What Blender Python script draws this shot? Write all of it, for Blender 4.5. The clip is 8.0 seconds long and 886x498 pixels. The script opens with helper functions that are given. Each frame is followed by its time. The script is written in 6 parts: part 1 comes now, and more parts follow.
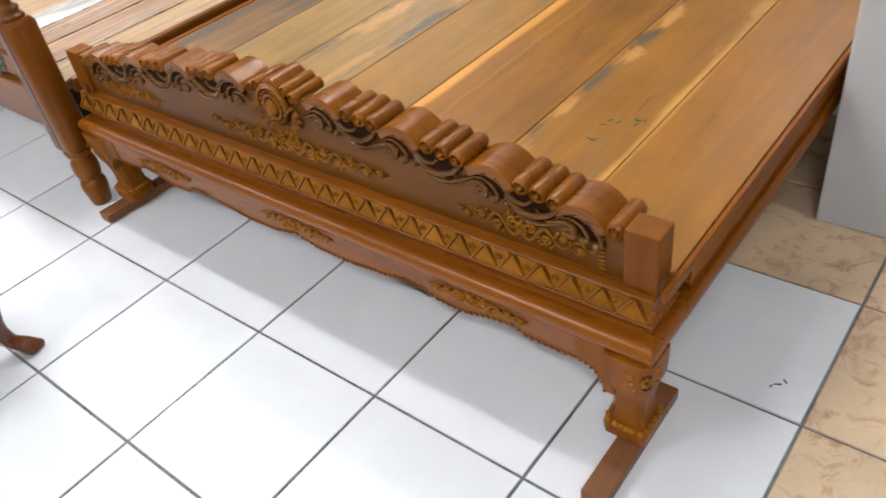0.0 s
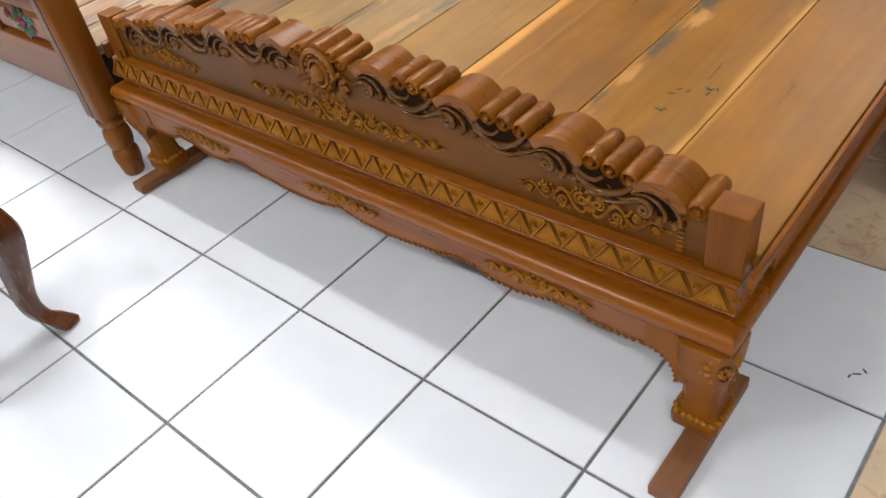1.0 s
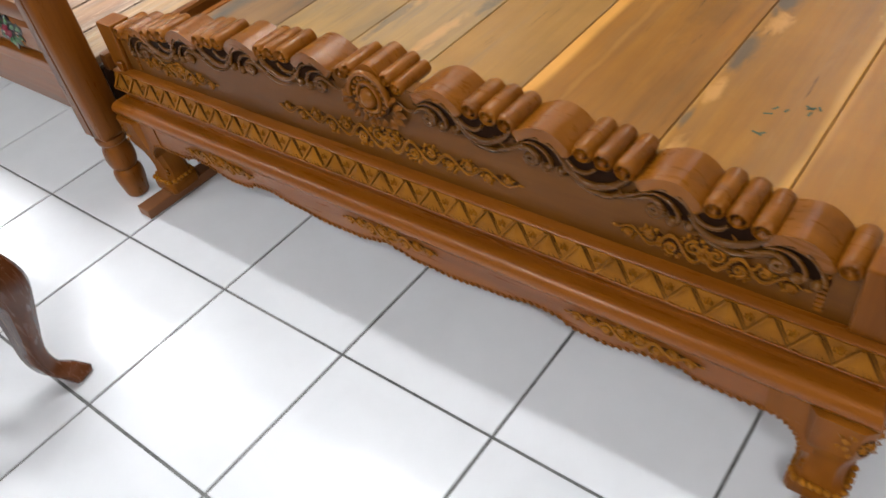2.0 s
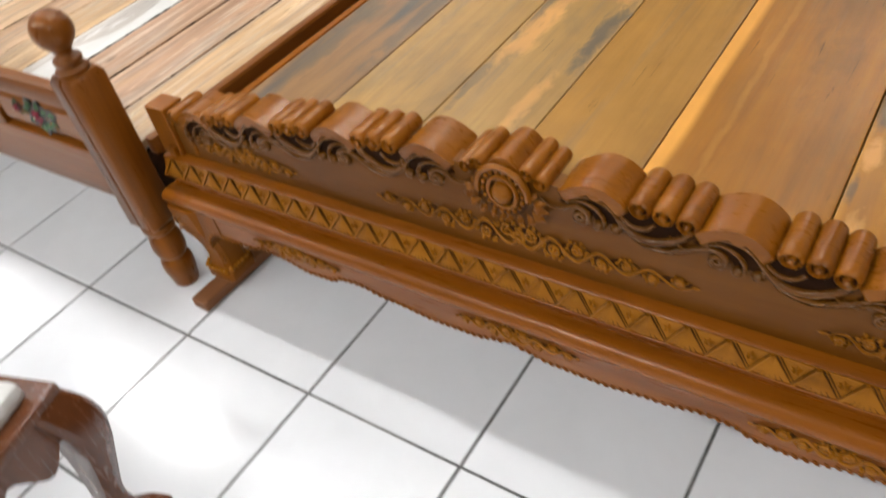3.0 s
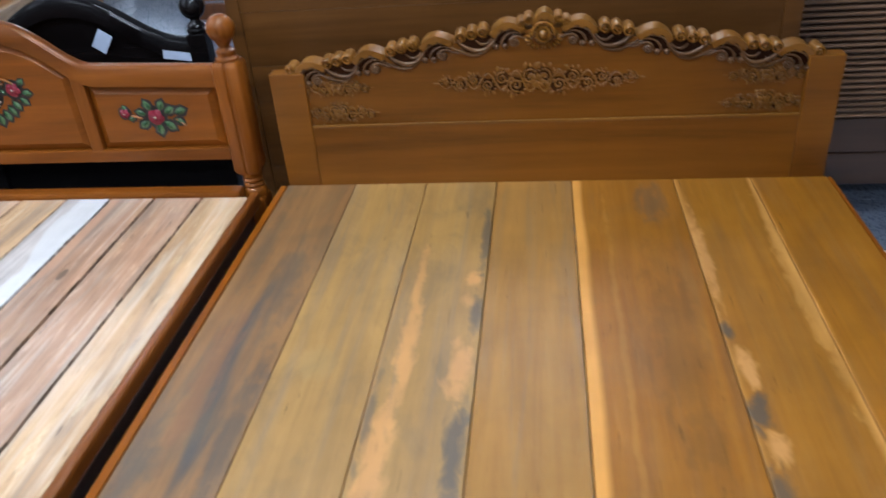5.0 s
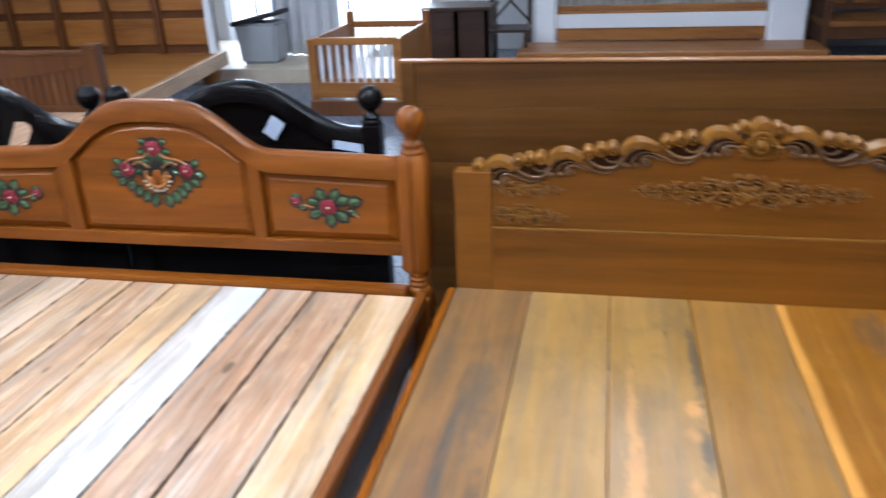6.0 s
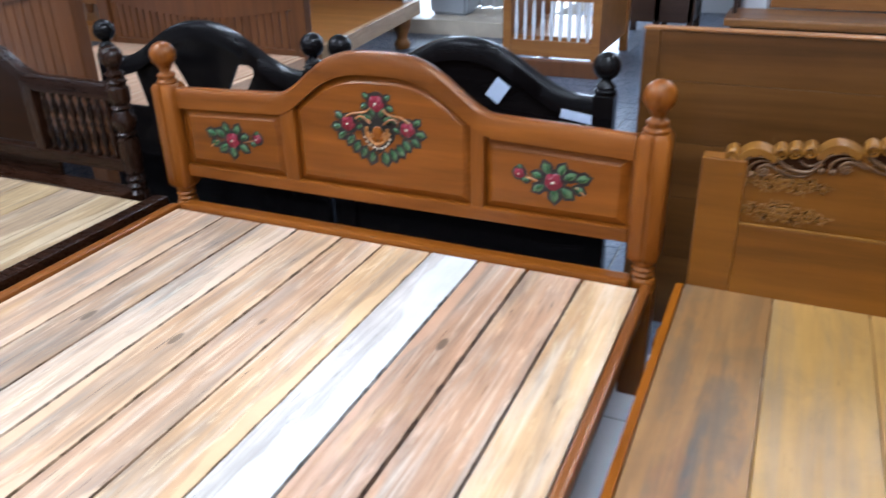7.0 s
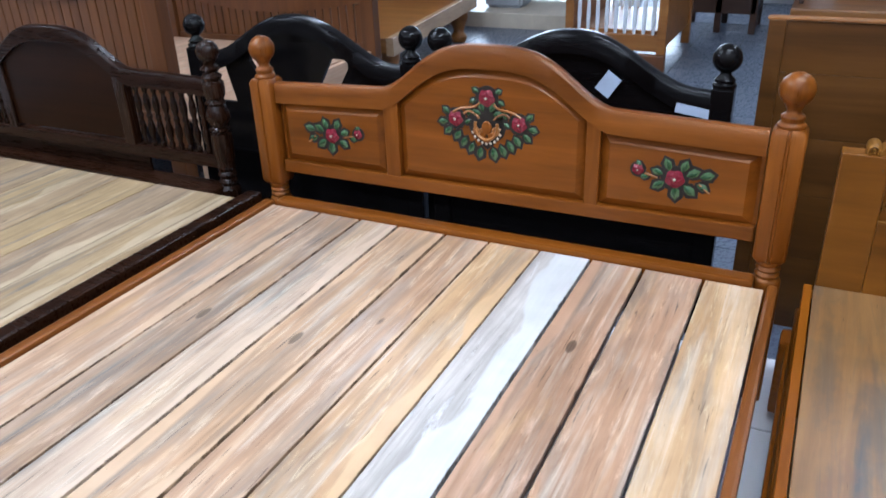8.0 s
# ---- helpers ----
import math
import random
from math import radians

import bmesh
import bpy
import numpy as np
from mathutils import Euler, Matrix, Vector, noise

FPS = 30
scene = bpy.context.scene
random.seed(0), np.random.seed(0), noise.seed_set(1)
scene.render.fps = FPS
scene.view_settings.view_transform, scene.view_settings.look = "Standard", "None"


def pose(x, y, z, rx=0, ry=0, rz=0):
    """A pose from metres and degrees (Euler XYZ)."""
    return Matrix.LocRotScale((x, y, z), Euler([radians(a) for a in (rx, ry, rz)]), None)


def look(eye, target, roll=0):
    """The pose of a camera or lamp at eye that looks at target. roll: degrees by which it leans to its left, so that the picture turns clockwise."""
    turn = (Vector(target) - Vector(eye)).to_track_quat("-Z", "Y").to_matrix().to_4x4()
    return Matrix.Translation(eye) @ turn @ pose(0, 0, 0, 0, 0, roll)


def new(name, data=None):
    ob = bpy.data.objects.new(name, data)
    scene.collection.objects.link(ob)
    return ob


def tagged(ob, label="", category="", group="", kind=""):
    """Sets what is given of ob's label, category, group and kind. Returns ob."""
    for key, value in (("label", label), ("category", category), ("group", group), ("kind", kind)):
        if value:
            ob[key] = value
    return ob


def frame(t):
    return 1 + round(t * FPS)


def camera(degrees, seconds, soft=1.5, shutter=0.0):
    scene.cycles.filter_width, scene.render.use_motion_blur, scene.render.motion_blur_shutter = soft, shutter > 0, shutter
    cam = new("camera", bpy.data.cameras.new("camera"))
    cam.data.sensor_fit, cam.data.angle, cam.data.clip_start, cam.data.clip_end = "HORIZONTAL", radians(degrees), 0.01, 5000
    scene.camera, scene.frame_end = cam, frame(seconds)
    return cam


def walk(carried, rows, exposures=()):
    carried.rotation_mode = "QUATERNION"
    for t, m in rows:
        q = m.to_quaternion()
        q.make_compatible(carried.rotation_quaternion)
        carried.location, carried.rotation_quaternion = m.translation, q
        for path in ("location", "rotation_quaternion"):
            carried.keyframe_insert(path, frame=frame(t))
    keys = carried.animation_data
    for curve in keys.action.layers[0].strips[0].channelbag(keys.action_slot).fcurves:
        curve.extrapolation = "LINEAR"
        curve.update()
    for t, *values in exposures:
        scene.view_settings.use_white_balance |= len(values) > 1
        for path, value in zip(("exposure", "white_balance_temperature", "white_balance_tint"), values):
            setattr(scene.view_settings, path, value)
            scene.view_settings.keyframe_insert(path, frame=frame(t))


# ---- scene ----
cam = camera(59.3, 8.0, soft=1.5, shutter=0.5)
PATH = [
    (0, (2.176, -0.712, 1.332), (1.090, 0.414, 0.086), -9.7),
    (0.5, (2.125, -0.727, 1.313), (1.012, 0.368, 0.063), -9.3),
    (1, (2.064, -0.695, 1.290), (0.961, 0.357, -0.006), -10.7),
    (2.5, (1.591, -0.615, 1.289), (0.586, 0.459, -0.067), -10.8),
    (3, (1.407, -0.594, 1.334), (0.423, 0.518, -0.007), -12.7),
    (3.5, (1.263, -0.507, 1.430), (0.424, 0.748, 0.118), -14.9),
    (4, (1.168, -0.334, 1.516), (0.484, 1.124, 0.330), -12.0),
    (4.5, (1.078, -0.208, 1.571), (0.694, 1.424, 0.481), -7.1),
    (4.7, (0.997, -0.210, 1.604), (0.741, 1.456, 0.527), -5.0),
    (5.8, (0.541, -0.135, 1.543), (0.212, 1.658, 0.721), -3.4),
    (6, (0.447, -0.092, 1.542), (0.050, 1.705, 0.757), -2.5),
    (6.2, (0.386, -0.060, 1.544), (-0.105, 1.706, 0.757), -1.9),
    (6.5, (0.311, -0.010, 1.546), (-0.338, 1.700, 0.736), -1.7),
    (7, (0.174, 0.019, 1.541), (-0.569, 1.658, 0.667), -1.4),
    (7.5, (0.016, -0.010, 1.546), (-0.825, 1.541, 0.604), -2.8),
    (8, (-0.083, -0.036, 1.535), (-0.891, 1.565, 0.649), -2.2),
]
walk(cam, [(t, look(eye, target, roll)) for t, eye, target, roll in PATH], exposures=((0.0, 0.01, 6500, 10), (1.0, -0.06, 6500, 10), (2.5, -0.16, 6600, 10), (3.0, -0.08, 6800, 10), (3.5, 0.08, 7150, 10), (4.0, -0.18, 6450, 10), (4.5, -0.17, 5550, 10), (6.0, 0.32, 5650, 10), (6.7, 0.34, 5600, 10), (7.5, 0.12, 5400, 10), (8.0, 0.02, 5450, 10)))

# ---- light ----
world = bpy.data.worlds.new("world")
scene.world = world
world.use_nodes = True
wn = world.node_tree
sky = wn.nodes.new("ShaderNodeTexSky")
sky.sky_type = "NISHITA"
sky.sun_disc = False
sky.sun_elevation, sky.sun_rotation = radians(50), radians(200)
wn.links.new(sky.outputs[0], wn.nodes["Background"].inputs[0])
wn.nodes["Background"].inputs[1].default_value = 0.15


def area_lamp(name, m, sx, sy, watts, color):
    data = bpy.data.lights.new(name, "AREA")
    data.shape, data.size, data.size_y, data.energy, data.color = "RECTANGLE", sx, sy, watts, color
    ob = new(name, data)
    ob.matrix_world = m
    return ob


# ---- materials ----
def nodes_of(name):
    mat = bpy.data.materials.new(name)
    mat.use_nodes = True
    nt = mat.node_tree
    return mat, nt, nt.nodes["Principled BSDF"]


def add(nt, kind, **values):
    n = nt.nodes.new("ShaderNode" + kind)
    for key, value in values.items():
        n.inputs[key.replace("_", " ")].default_value = value
    return n


def math_node(nt, op, a, b=None, clamp=False):
    n = nt.nodes.new("ShaderNodeMath")
    n.operation, n.use_clamp = op, clamp
    for i, v in enumerate((a, b)):
        if v is None:
            continue
        if isinstance(v, (int, float)):
            n.inputs[i].default_value = v
        else:
            nt.links.new(v, n.inputs[i])
    return n.outputs[0]


def ramp(nt, fac, stops):
    n = nt.nodes.new("ShaderNodeValToRGB")
    els = n.color_ramp.elements
    while len(els) < len(stops):
        els.new(0.5)
    for el, (p, c) in zip(els, stops):
        el.position = p
        el.color = (*c, 1) if len(c) == 3 else c
    nt.links.new(fac, n.inputs[0])
    return n.outputs[0]


def mix(nt, fac, a, b, blend="MIX"):
    n = nt.nodes.new("ShaderNodeMix")
    n.data_type, n.blend_type = "RGBA", blend
    for i, v in ((0, fac), (6, a), (7, b)):
        if isinstance(v, (int, float)):
            n.inputs[i].default_value = v
        elif isinstance(v, tuple):
            n.inputs[i].default_value = (*v, 1)
        else:
            nt.links.new(v, n.inputs[i])
    return n.outputs[2]


def shifted(nt, scale):
    """Object coordinates, stretched, and moved by a chance amount for each object."""
    co = nt.nodes.new("ShaderNodeTexCoord")
    info = nt.nodes.new("ShaderNodeObjectInfo")
    vec = nt.nodes.new("ShaderNodeVectorMath")
    vec.operation = "MULTIPLY"
    vec.inputs[1].default_value = scale
    nt.links.new(co.outputs["Object"], vec.inputs[0])
    off = nt.nodes.new("ShaderNodeVectorMath")
    off.operation = "ADD"
    nt.links.new(vec.outputs[0], off.inputs[0])
    by = math_node(nt, "MULTIPLY", info.outputs["Random"], 37.0)
    comb = nt.nodes.new("ShaderNodeCombineXYZ")
    for i in range(3):
        nt.links.new(by, comb.inputs[i])
    nt.links.new(comb.outputs[0], off.inputs[1])
    return off.outputs[0], info.outputs["Random"], co.outputs["Object"]


def noise_of(nt, vec, scale, detail=5.0, rough=0.6, warp=0.0):
    n = add(nt, "TexNoise", Scale=scale, Detail=detail, Roughness=rough, Distortion=warp)
    nt.links.new(vec, n.inputs["Vector"])
    return n.outputs[0]


def bumped(nt, bsdf, height, strength, distance=0.002):
    b = add(nt, "Bump", Strength=strength, Distance=distance)
    nt.links.new(height, b.inputs["Height"])
    nt.links.new(b.outputs[0], bsdf.inputs["Normal"])


def wood(name, dark, mid, light, along="Y", rough=0.35, coarse=9.0, stretch=0.07, vary=0.25, gloss=0.5, relief=0.25, amber=1.0):
    """Timber whose grain runs along one axis, with broad figure, fine pores and worn sheen."""
    mat, nt, bsdf = nodes_of(name)
    scale = [1.0, 1.0, 1.0]
    scale["XYZ".index(along)] = stretch
    vec, chance, plain = shifted(nt, scale)
    broad = noise_of(nt, vec, coarse, 4.0, 0.55, 1.2)
    fine = noise_of(nt, vec, coarse * 9, 6.0, 0.7, 0.3)
    blot = noise_of(nt, plain, 2.3, 3.0, 0.5)
    f = math_node(nt, "ADD", math_node(nt, "MULTIPLY", broad, 0.72), math_node(nt, "MULTIPLY", fine, 0.28))
    col = ramp(nt, f, [(0.30, dark), (0.48, mid), (0.70, light)])
    tone = math_node(nt, "ADD", math_node(nt, "MULTIPLY", chance, vary), 1.0 - vary / 2)
    tone = math_node(nt, "MULTIPLY", tone, math_node(nt, "ADD", math_node(nt, "MULTIPLY", blot, 0.5), 0.75))
    hsv = nt.nodes.new("ShaderNodeHueSaturation")
    nt.links.new(col, hsv.inputs["Color"])
    nt.links.new(tone, hsv.inputs["Value"])
    nt.links.new(hsv.outputs[0], bsdf.inputs["Base Color"])
    r = math_node(nt, "ADD", math_node(nt, "MULTIPLY", fine, 0.25), rough - 0.12)
    nt.links.new(r, bsdf.inputs["Roughness"])
    bsdf.inputs["Specular IOR Level"].default_value = gloss
    bsdf.inputs["Specular Tint"].default_value = (1.0, amber, amber * amber, 1)
    bumped(nt, bsdf, fine, relief, 0.0015)
    return mat


def plank_wood(name, dark, mid, light, width, sap=(0.8, 0.5, 0.2), left=0.0, right=0.0, stain=0.0, stain_side=0, rough=0.4, gloss=0.3, wob=1.0, knots=0.0, grey=0.0, worn=0.0, mottle=0.0, edge_dark=0.0, spread=0.15, marks=(), patchy=0.0, amber=1.0):
    """A board of that width (local x from 0): heartwood, pale sapwood of the given widths along its two edges,
    blue-grey stain patches beside one of them, knots and weathered grey streaks.
    marks: single stains as (x, y, half width, half length, colour, strength); patchy: long cream, yellow and grey streaks."""
    mat, nt, bsdf = nodes_of(name)
    vec, chance, plain = shifted(nt, (1.0, 0.055, 1.0))
    broad = noise_of(nt, vec, 13.0, 5.0, 0.6, 1.6)
    fine = noise_of(nt, vec, 110.0, 6.0, 0.7, 0.3)
    streak = noise_of(nt, vec, 38.0, 4.0, 0.65, 0.8)
    f = math_node(nt, "ADD", math_node(nt, "MULTIPLY", broad, 0.5), math_node(nt, "ADD", math_node(nt, "MULTIPLY", streak, 0.3), math_node(nt, "MULTIPLY", fine, 0.2)))
    col = ramp(nt, f, [(0.49 - spread, dark), (0.49, mid), (0.49 + spread, light)])
    sep = nt.nodes.new("ShaderNodeSeparateXYZ")
    nt.links.new(plain, sep.inputs[0])
    x = sep.outputs[0]

    def moved(stretch, seed):
        shape = nt.nodes.new("ShaderNodeVectorMath")
        shape.operation = "MULTIPLY_ADD"
        shape.inputs[1].default_value = stretch
        comb = nt.nodes.new("ShaderNodeCombineXYZ")
        nt.links.new(math_node(nt, "MULTIPLY", chance, seed), comb.inputs[1])
        nt.links.new(plain, shape.inputs[0])
        nt.links.new(comb.outputs[0], shape.inputs[2])
        return shape.outputs[0]

    if grey > 0:
        g = noise_of(nt, moved((5.0, 0.35, 1.0), 53.0), 3.0, 4.0, 0.6, 1.0)
        col = mix(nt, math_node(nt, "MULTIPLY", math_node(nt, "SUBTRACT", g, 0.50), 5.0 * grey, True), col, tuple(sum(dark) / 3 * k for k in (1.25, 1.05, 0.86)))
    # grey-brown mottles of the board, with blotchy reflections painted in as colour
    if mottle > 0:
        mo = noise_of(nt, moved((1.6, 0.8, 1.0), 83.0), 5.0, 4.0, 0.6, 0.8)
        col = mix(nt, math_node(nt, "MULTIPLY", math_node(nt, "SUBTRACT", mo, 0.50), 3.2 * mottle, True), col, (0.105, 0.074, 0.040))
    if worn > 0:
        sc = noise_of(nt, moved((7.0, 0.8, 1.0), 29.0), 5.0, 6.0, 0.72, 0.6)
        col = mix(nt, math_node(nt, "MULTIPLY", math_node(nt, "SUBTRACT", sc, 0.55), 4.5 * worn, True), col, tuple(min(0.8, c * 1.35 + 0.10) for c in light))
        rip = noise_of(nt, moved((16.0, 0.9, 1.0), 61.0), 6.0, 4.0, 0.6, 0.4)
        col = mix(nt, math_node(nt, "MULTIPLY", math_node(nt, "SUBTRACT", rip, 0.665 - 0.03 * worn), 13.0, True), col, tuple(c * 0.35 for c in dark))
    if patchy > 0:
        for seed, stretch, low, gain, tint in ((19.0, (4.0, 0.45, 1.0), 0.50, 3.6, (0.60, 0.53, 0.44)), (67.0, (3.0, 0.40, 1.0), 0.53, 4.0, (0.235, 0.205, 0.185)), (37.0, (2.2, 0.5, 1.0), 0.56, 4.0, (0.56, 0.335, 0.135)), (97.0, (9.0, 0.35, 1.0), 0.56, 6.0, (0.70, 0.60, 0.49)), (7.0, (14.0, 0.5, 1.0), 0.58, 6.0, (0.22, 0.125, 0.075))):
            pn = noise_of(nt, moved(stretch, seed), 4.5, 5.0, 0.62, 0.5)
            col = mix(nt, math_node(nt, "MULTIPLY", math_node(nt, "MULTIPLY", math_node(nt, "SUBTRACT", pn, low), gain, True), 0.62 * patchy), col, tint)
    slow = noise_of(nt, moved((0.6, 0.55, 1.0), 71.0), 3.4, 2.0, 0.45, 0.5)
    patch = noise_of(nt, moved((2.4, 1.0, 1.0), 91.0), 5.0, 1.5, 0.4, 0.7)
    for side, w in ((0, left), (1, right)):
        if w <= 0:
            continue
        d = x if side == 0 else math_node(nt, "SUBTRACT", width, x)
        n = slow if side == 0 else noise_of(nt, moved((0.6, 0.6, 1.0), 23.0), 3.6, 2.0, 0.45, 0.5)
        edge = math_node(nt, "MULTIPLY", math_node(nt, "ADD", math_node(nt, "MULTIPLY", math_node(nt, "SUBTRACT", n, 0.5), 5.0 * wob), 1.0), w)
        m = math_node(nt, "MULTIPLY", math_node(nt, "SUBTRACT", edge, d), 110.0 if worn > 0.5 else 60.0, True)
        grain = mix(nt, f, tuple(c * 0.70 for c in sap), sap)
        col = mix(nt, math_node(nt, "MULTIPLY", m, 0.9), col, grain)
        if stain > 0 and stain_side == side:
            e2 = math_node(nt, "MULTIPLY", math_node(nt, "SUBTRACT", patch, 0.47), stain * 7)
            s = math_node(nt, "MULTIPLY", math_node(nt, "SUBTRACT", e2, d), 45.0, True)
            col = mix(nt, math_node(nt, "MULTIPLY", s, 0.68), col, (0.085, 0.066, 0.045))
    if knots > 0:
        v = add(nt, "TexVoronoi", Scale=4.2)
        nt.links.new(moved((1.5, 0.55, 1.0), 17.0), v.inputs["Vector"])
        k = math_node(nt, "MULTIPLY", math_node(nt, "SUBTRACT", 0.035 * knots, v.outputs["Distance"]), 60.0, True)
        col = mix(nt, math_node(nt, "MULTIPLY", k, 0.75), col, tuple(c * 0.25 for c in dark))
    # broken dark line along both edges, and scattered dark nicks
    if edge_dark > 0:
        de = math_node(nt, "MINIMUM", x, math_node(nt, "SUBTRACT", width, x))
        dn = noise_of(nt, moved((1.0, 0.5, 1.0), 47.0), 22.0, 5.0, 0.7, 0.5)
        reach = math_node(nt, "MULTIPLY", math_node(nt, "SUBTRACT", dn, 0.44), 0.030 * edge_dark)
        dm = math_node(nt, "MULTIPLY", math_node(nt, "SUBTRACT", reach, de), 420.0, True)
        col = mix(nt, math_node(nt, "MULTIPLY", dm, 0.85), col, tuple(c * 0.28 for c in dark))
        nick = noise_of(nt, moved((3.0, 0.9, 1.0), 13.0), 15.0, 3.0, 0.6, 0.3)
        col = mix(nt, math_node(nt, "MULTIPLY", math_node(nt, "SUBTRACT", nick, 0.735), 22.0, True), col, tuple(c * 0.30 for c in dark))
    if marks:
        wav = math_node(nt, "SUBTRACT", noise_of(nt, moved((3.0, 1.0, 1.0), 5.0), 8.0, 5.0, 0.62, 0.8), 0.5)
        way = math_node(nt, "SUBTRACT", noise_of(nt, moved((2.0, 1.0, 1.0), 3.0), 14.0, 4.0, 0.6, 0.5), 0.5)
        y = sep.outputs[1]
        for mx, my, rx, ry, tint, much in marks:
            u = math_node(nt, "ADD", math_node(nt, "DIVIDE", math_node(nt, "SUBTRACT", x, mx), rx), math_node(nt, "MULTIPLY", wav, 2.7))
            q = math_node(nt, "ADD", math_node(nt, "DIVIDE", math_node(nt, "SUBTRACT", y, my), ry), math_node(nt, "MULTIPLY", way, 2.6))
            rr = math_node(nt, "ADD", math_node(nt, "MULTIPLY", u, u), math_node(nt, "MULTIPLY", q, q))
            k = math_node(nt, "MULTIPLY", math_node(nt, "SUBTRACT", 1.25, rr), 0.95, True)
            grain = mix(nt, f, tuple(c * 0.72 for c in tint), tint)
            col = mix(nt, math_node(nt, "MULTIPLY", k, much), col, grain)
    blot = noise_of(nt, plain, 4.0, 4.0, 0.55)
    hsv = nt.nodes.new("ShaderNodeHueSaturation")
    nt.links.new(col, hsv.inputs["Color"])
    nt.links.new(math_node(nt, "ADD", math_node(nt, "MULTIPLY", blot, 0.7), 0.65), hsv.inputs["Value"])
    nt.links.new(hsv.outputs[0], bsdf.inputs["Base Color"])
    nt.links.new(math_node(nt, "ADD", math_node(nt, "MULTIPLY", fine, 0.25), rough - 0.12), bsdf.inputs["Roughness"])
    bsdf.inputs["Specular IOR Level"].default_value = gloss
    bsdf.inputs["Specular Tint"].default_value = (1.0, amber, amber * amber, 1)
    bumped(nt, bsdf, fine, 0.25, 0.001)
    return mat


def plain(name, color, rough=0.5, metal=0.0, speck=0.12, scale=40.0, relief=0.08, gloss=0.5):
    """A painted, cast or plastered surface with slight mottling at two scales."""
    mat, nt, bsdf = nodes_of(name)
    vec, chance, co = shifted(nt, (1, 1, 1))
    a = noise_of(nt, vec, scale, 5.0, 0.6)
    b = noise_of(nt, vec, scale / 14, 3.0, 0.5)
    f = math_node(nt, "ADD", math_node(nt, "MULTIPLY", a, 0.4), math_node(nt, "MULTIPLY", b, 0.6))
    lo = tuple(c * (1 - speck) for c in color)
    hi = tuple(min(c * (1 + speck), 0.95) for c in color)
    nt.links.new(ramp(nt, f, [(0.3, lo), (0.7, hi)]), bsdf.inputs["Base Color"])
    nt.links.new(math_node(nt, "ADD", math_node(nt, "MULTIPLY", a, 0.15), rough - 0.07), bsdf.inputs["Roughness"])
    bsdf.inputs["Metallic"].default_value = metal
    bsdf.inputs["Specular IOR Level"].default_value = gloss
    bumped(nt, bsdf, a, relief, 0.001)
    return mat


def tile(name, color, rough, speck=0.05, vein=0.0, vein_color=(0.4, 0.3, 0.2), gloss=0.5):
    mat, nt, bsdf = nodes_of(name)
    vec, chance, co = shifted(nt, (1, 1, 1))
    a = noise_of(nt, vec, 6.0, 5.0, 0.6, 0.4)
    b = noise_of(nt, vec, 70.0, 3.0, 0.6)
    lo, hi = tuple(c * (1 - speck) for c in color), tuple(min(c * (1 + speck), 0.92) for c in color)
    col = ramp(nt, a, [(0.3, lo), (0.7, hi)])
    if vein:
        v = math_node(nt, "MULTIPLY", math_node(nt, "SUBTRACT", noise_of(nt, vec, 11.0, 6.0, 0.7, 1.5), 0.52), 6.0, True)
        col = mix(nt, math_node(nt, "MULTIPLY", v, vein), col, vein_color)
    hsv = nt.nodes.new("ShaderNodeHueSaturation")
    nt.links.new(col, hsv.inputs["Color"])
    nt.links.new(math_node(nt, "ADD", math_node(nt, "MULTIPLY", chance, 0.08), 0.96), hsv.inputs["Value"])
    nt.links.new(hsv.outputs[0], bsdf.inputs["Base Color"])
    nt.links.new(math_node(nt, "ADD", math_node(nt, "MULTIPLY", b, 0.12), rough - 0.06), bsdf.inputs["Roughness"])
    bsdf.inputs["Specular IOR Level"].default_value = gloss
    bumped(nt, bsdf, a, 0.03, 0.002)
    return mat


def glow(name, color, strength):
    mat, nt, bsdf = nodes_of(name)
    bsdf.inputs["Emission Color"].default_value = (*color, 1)
    bsdf.inputs["Emission Strength"].default_value = strength
    bsdf.inputs["Base Color"].default_value = (0.8, 0.8, 0.8, 1)
    return mat


TEAK = wood("golden_teak", (0.13165, 0.03378, 0.00159), (0.221, 0.06045, 0.00286), (0.28683, 0.08445, 0.00457), "X", rough=0.29, gloss=0.42, vary=0.08, amber=0.82)
TEAK_Y = wood("golden_teak_lengthwise", (0.11755, 0.03065, 0.00143), (0.19732, 0.05518, 0.00262), (0.2561, 0.07663, 0.00405), "Y", rough=0.36, gloss=0.15, vary=0.08, amber=0.7)
TEAK_Z = wood("golden_teak_upright", (0.1386, 0.04062, 0.00318), (0.2142, 0.06406, 0.00469), (0.2688, 0.08593, 0.00756), "Z", rough=0.36, gloss=0.2, vary=0.05, amber=0.75)
TEAK_CARVED = wood("carved_golden_teak", (0.13353, 0.03725, 0.00151), (0.20732, 0.06252, 0.00283), (0.26706, 0.08779, 0.00491), "X", rough=0.29, vary=0.12, gloss=0.34, amber=0.8)
TEAK_GOLD = wood("yellow_gold_carved_teak", (0.18466, 0.06229, 0.00319), (0.28622, 0.10101, 0.00558), (0.36932, 0.14142, 0.00955), "X", rough=0.38, vary=0.15, gloss=0.24, amber=0.75)
# darker than TEAK_CARVED, for the front pieces of the footboard's crest
FOOT_SCROLL = wood("brown_stained_carved_teak", (0.0684, 0.02232, 0.00173), (0.1152, 0.03888, 0.00324), (0.1692, 0.06048, 0.00612), "X", rough=0.27, vary=0.12, gloss=0.42, amber=0.85)
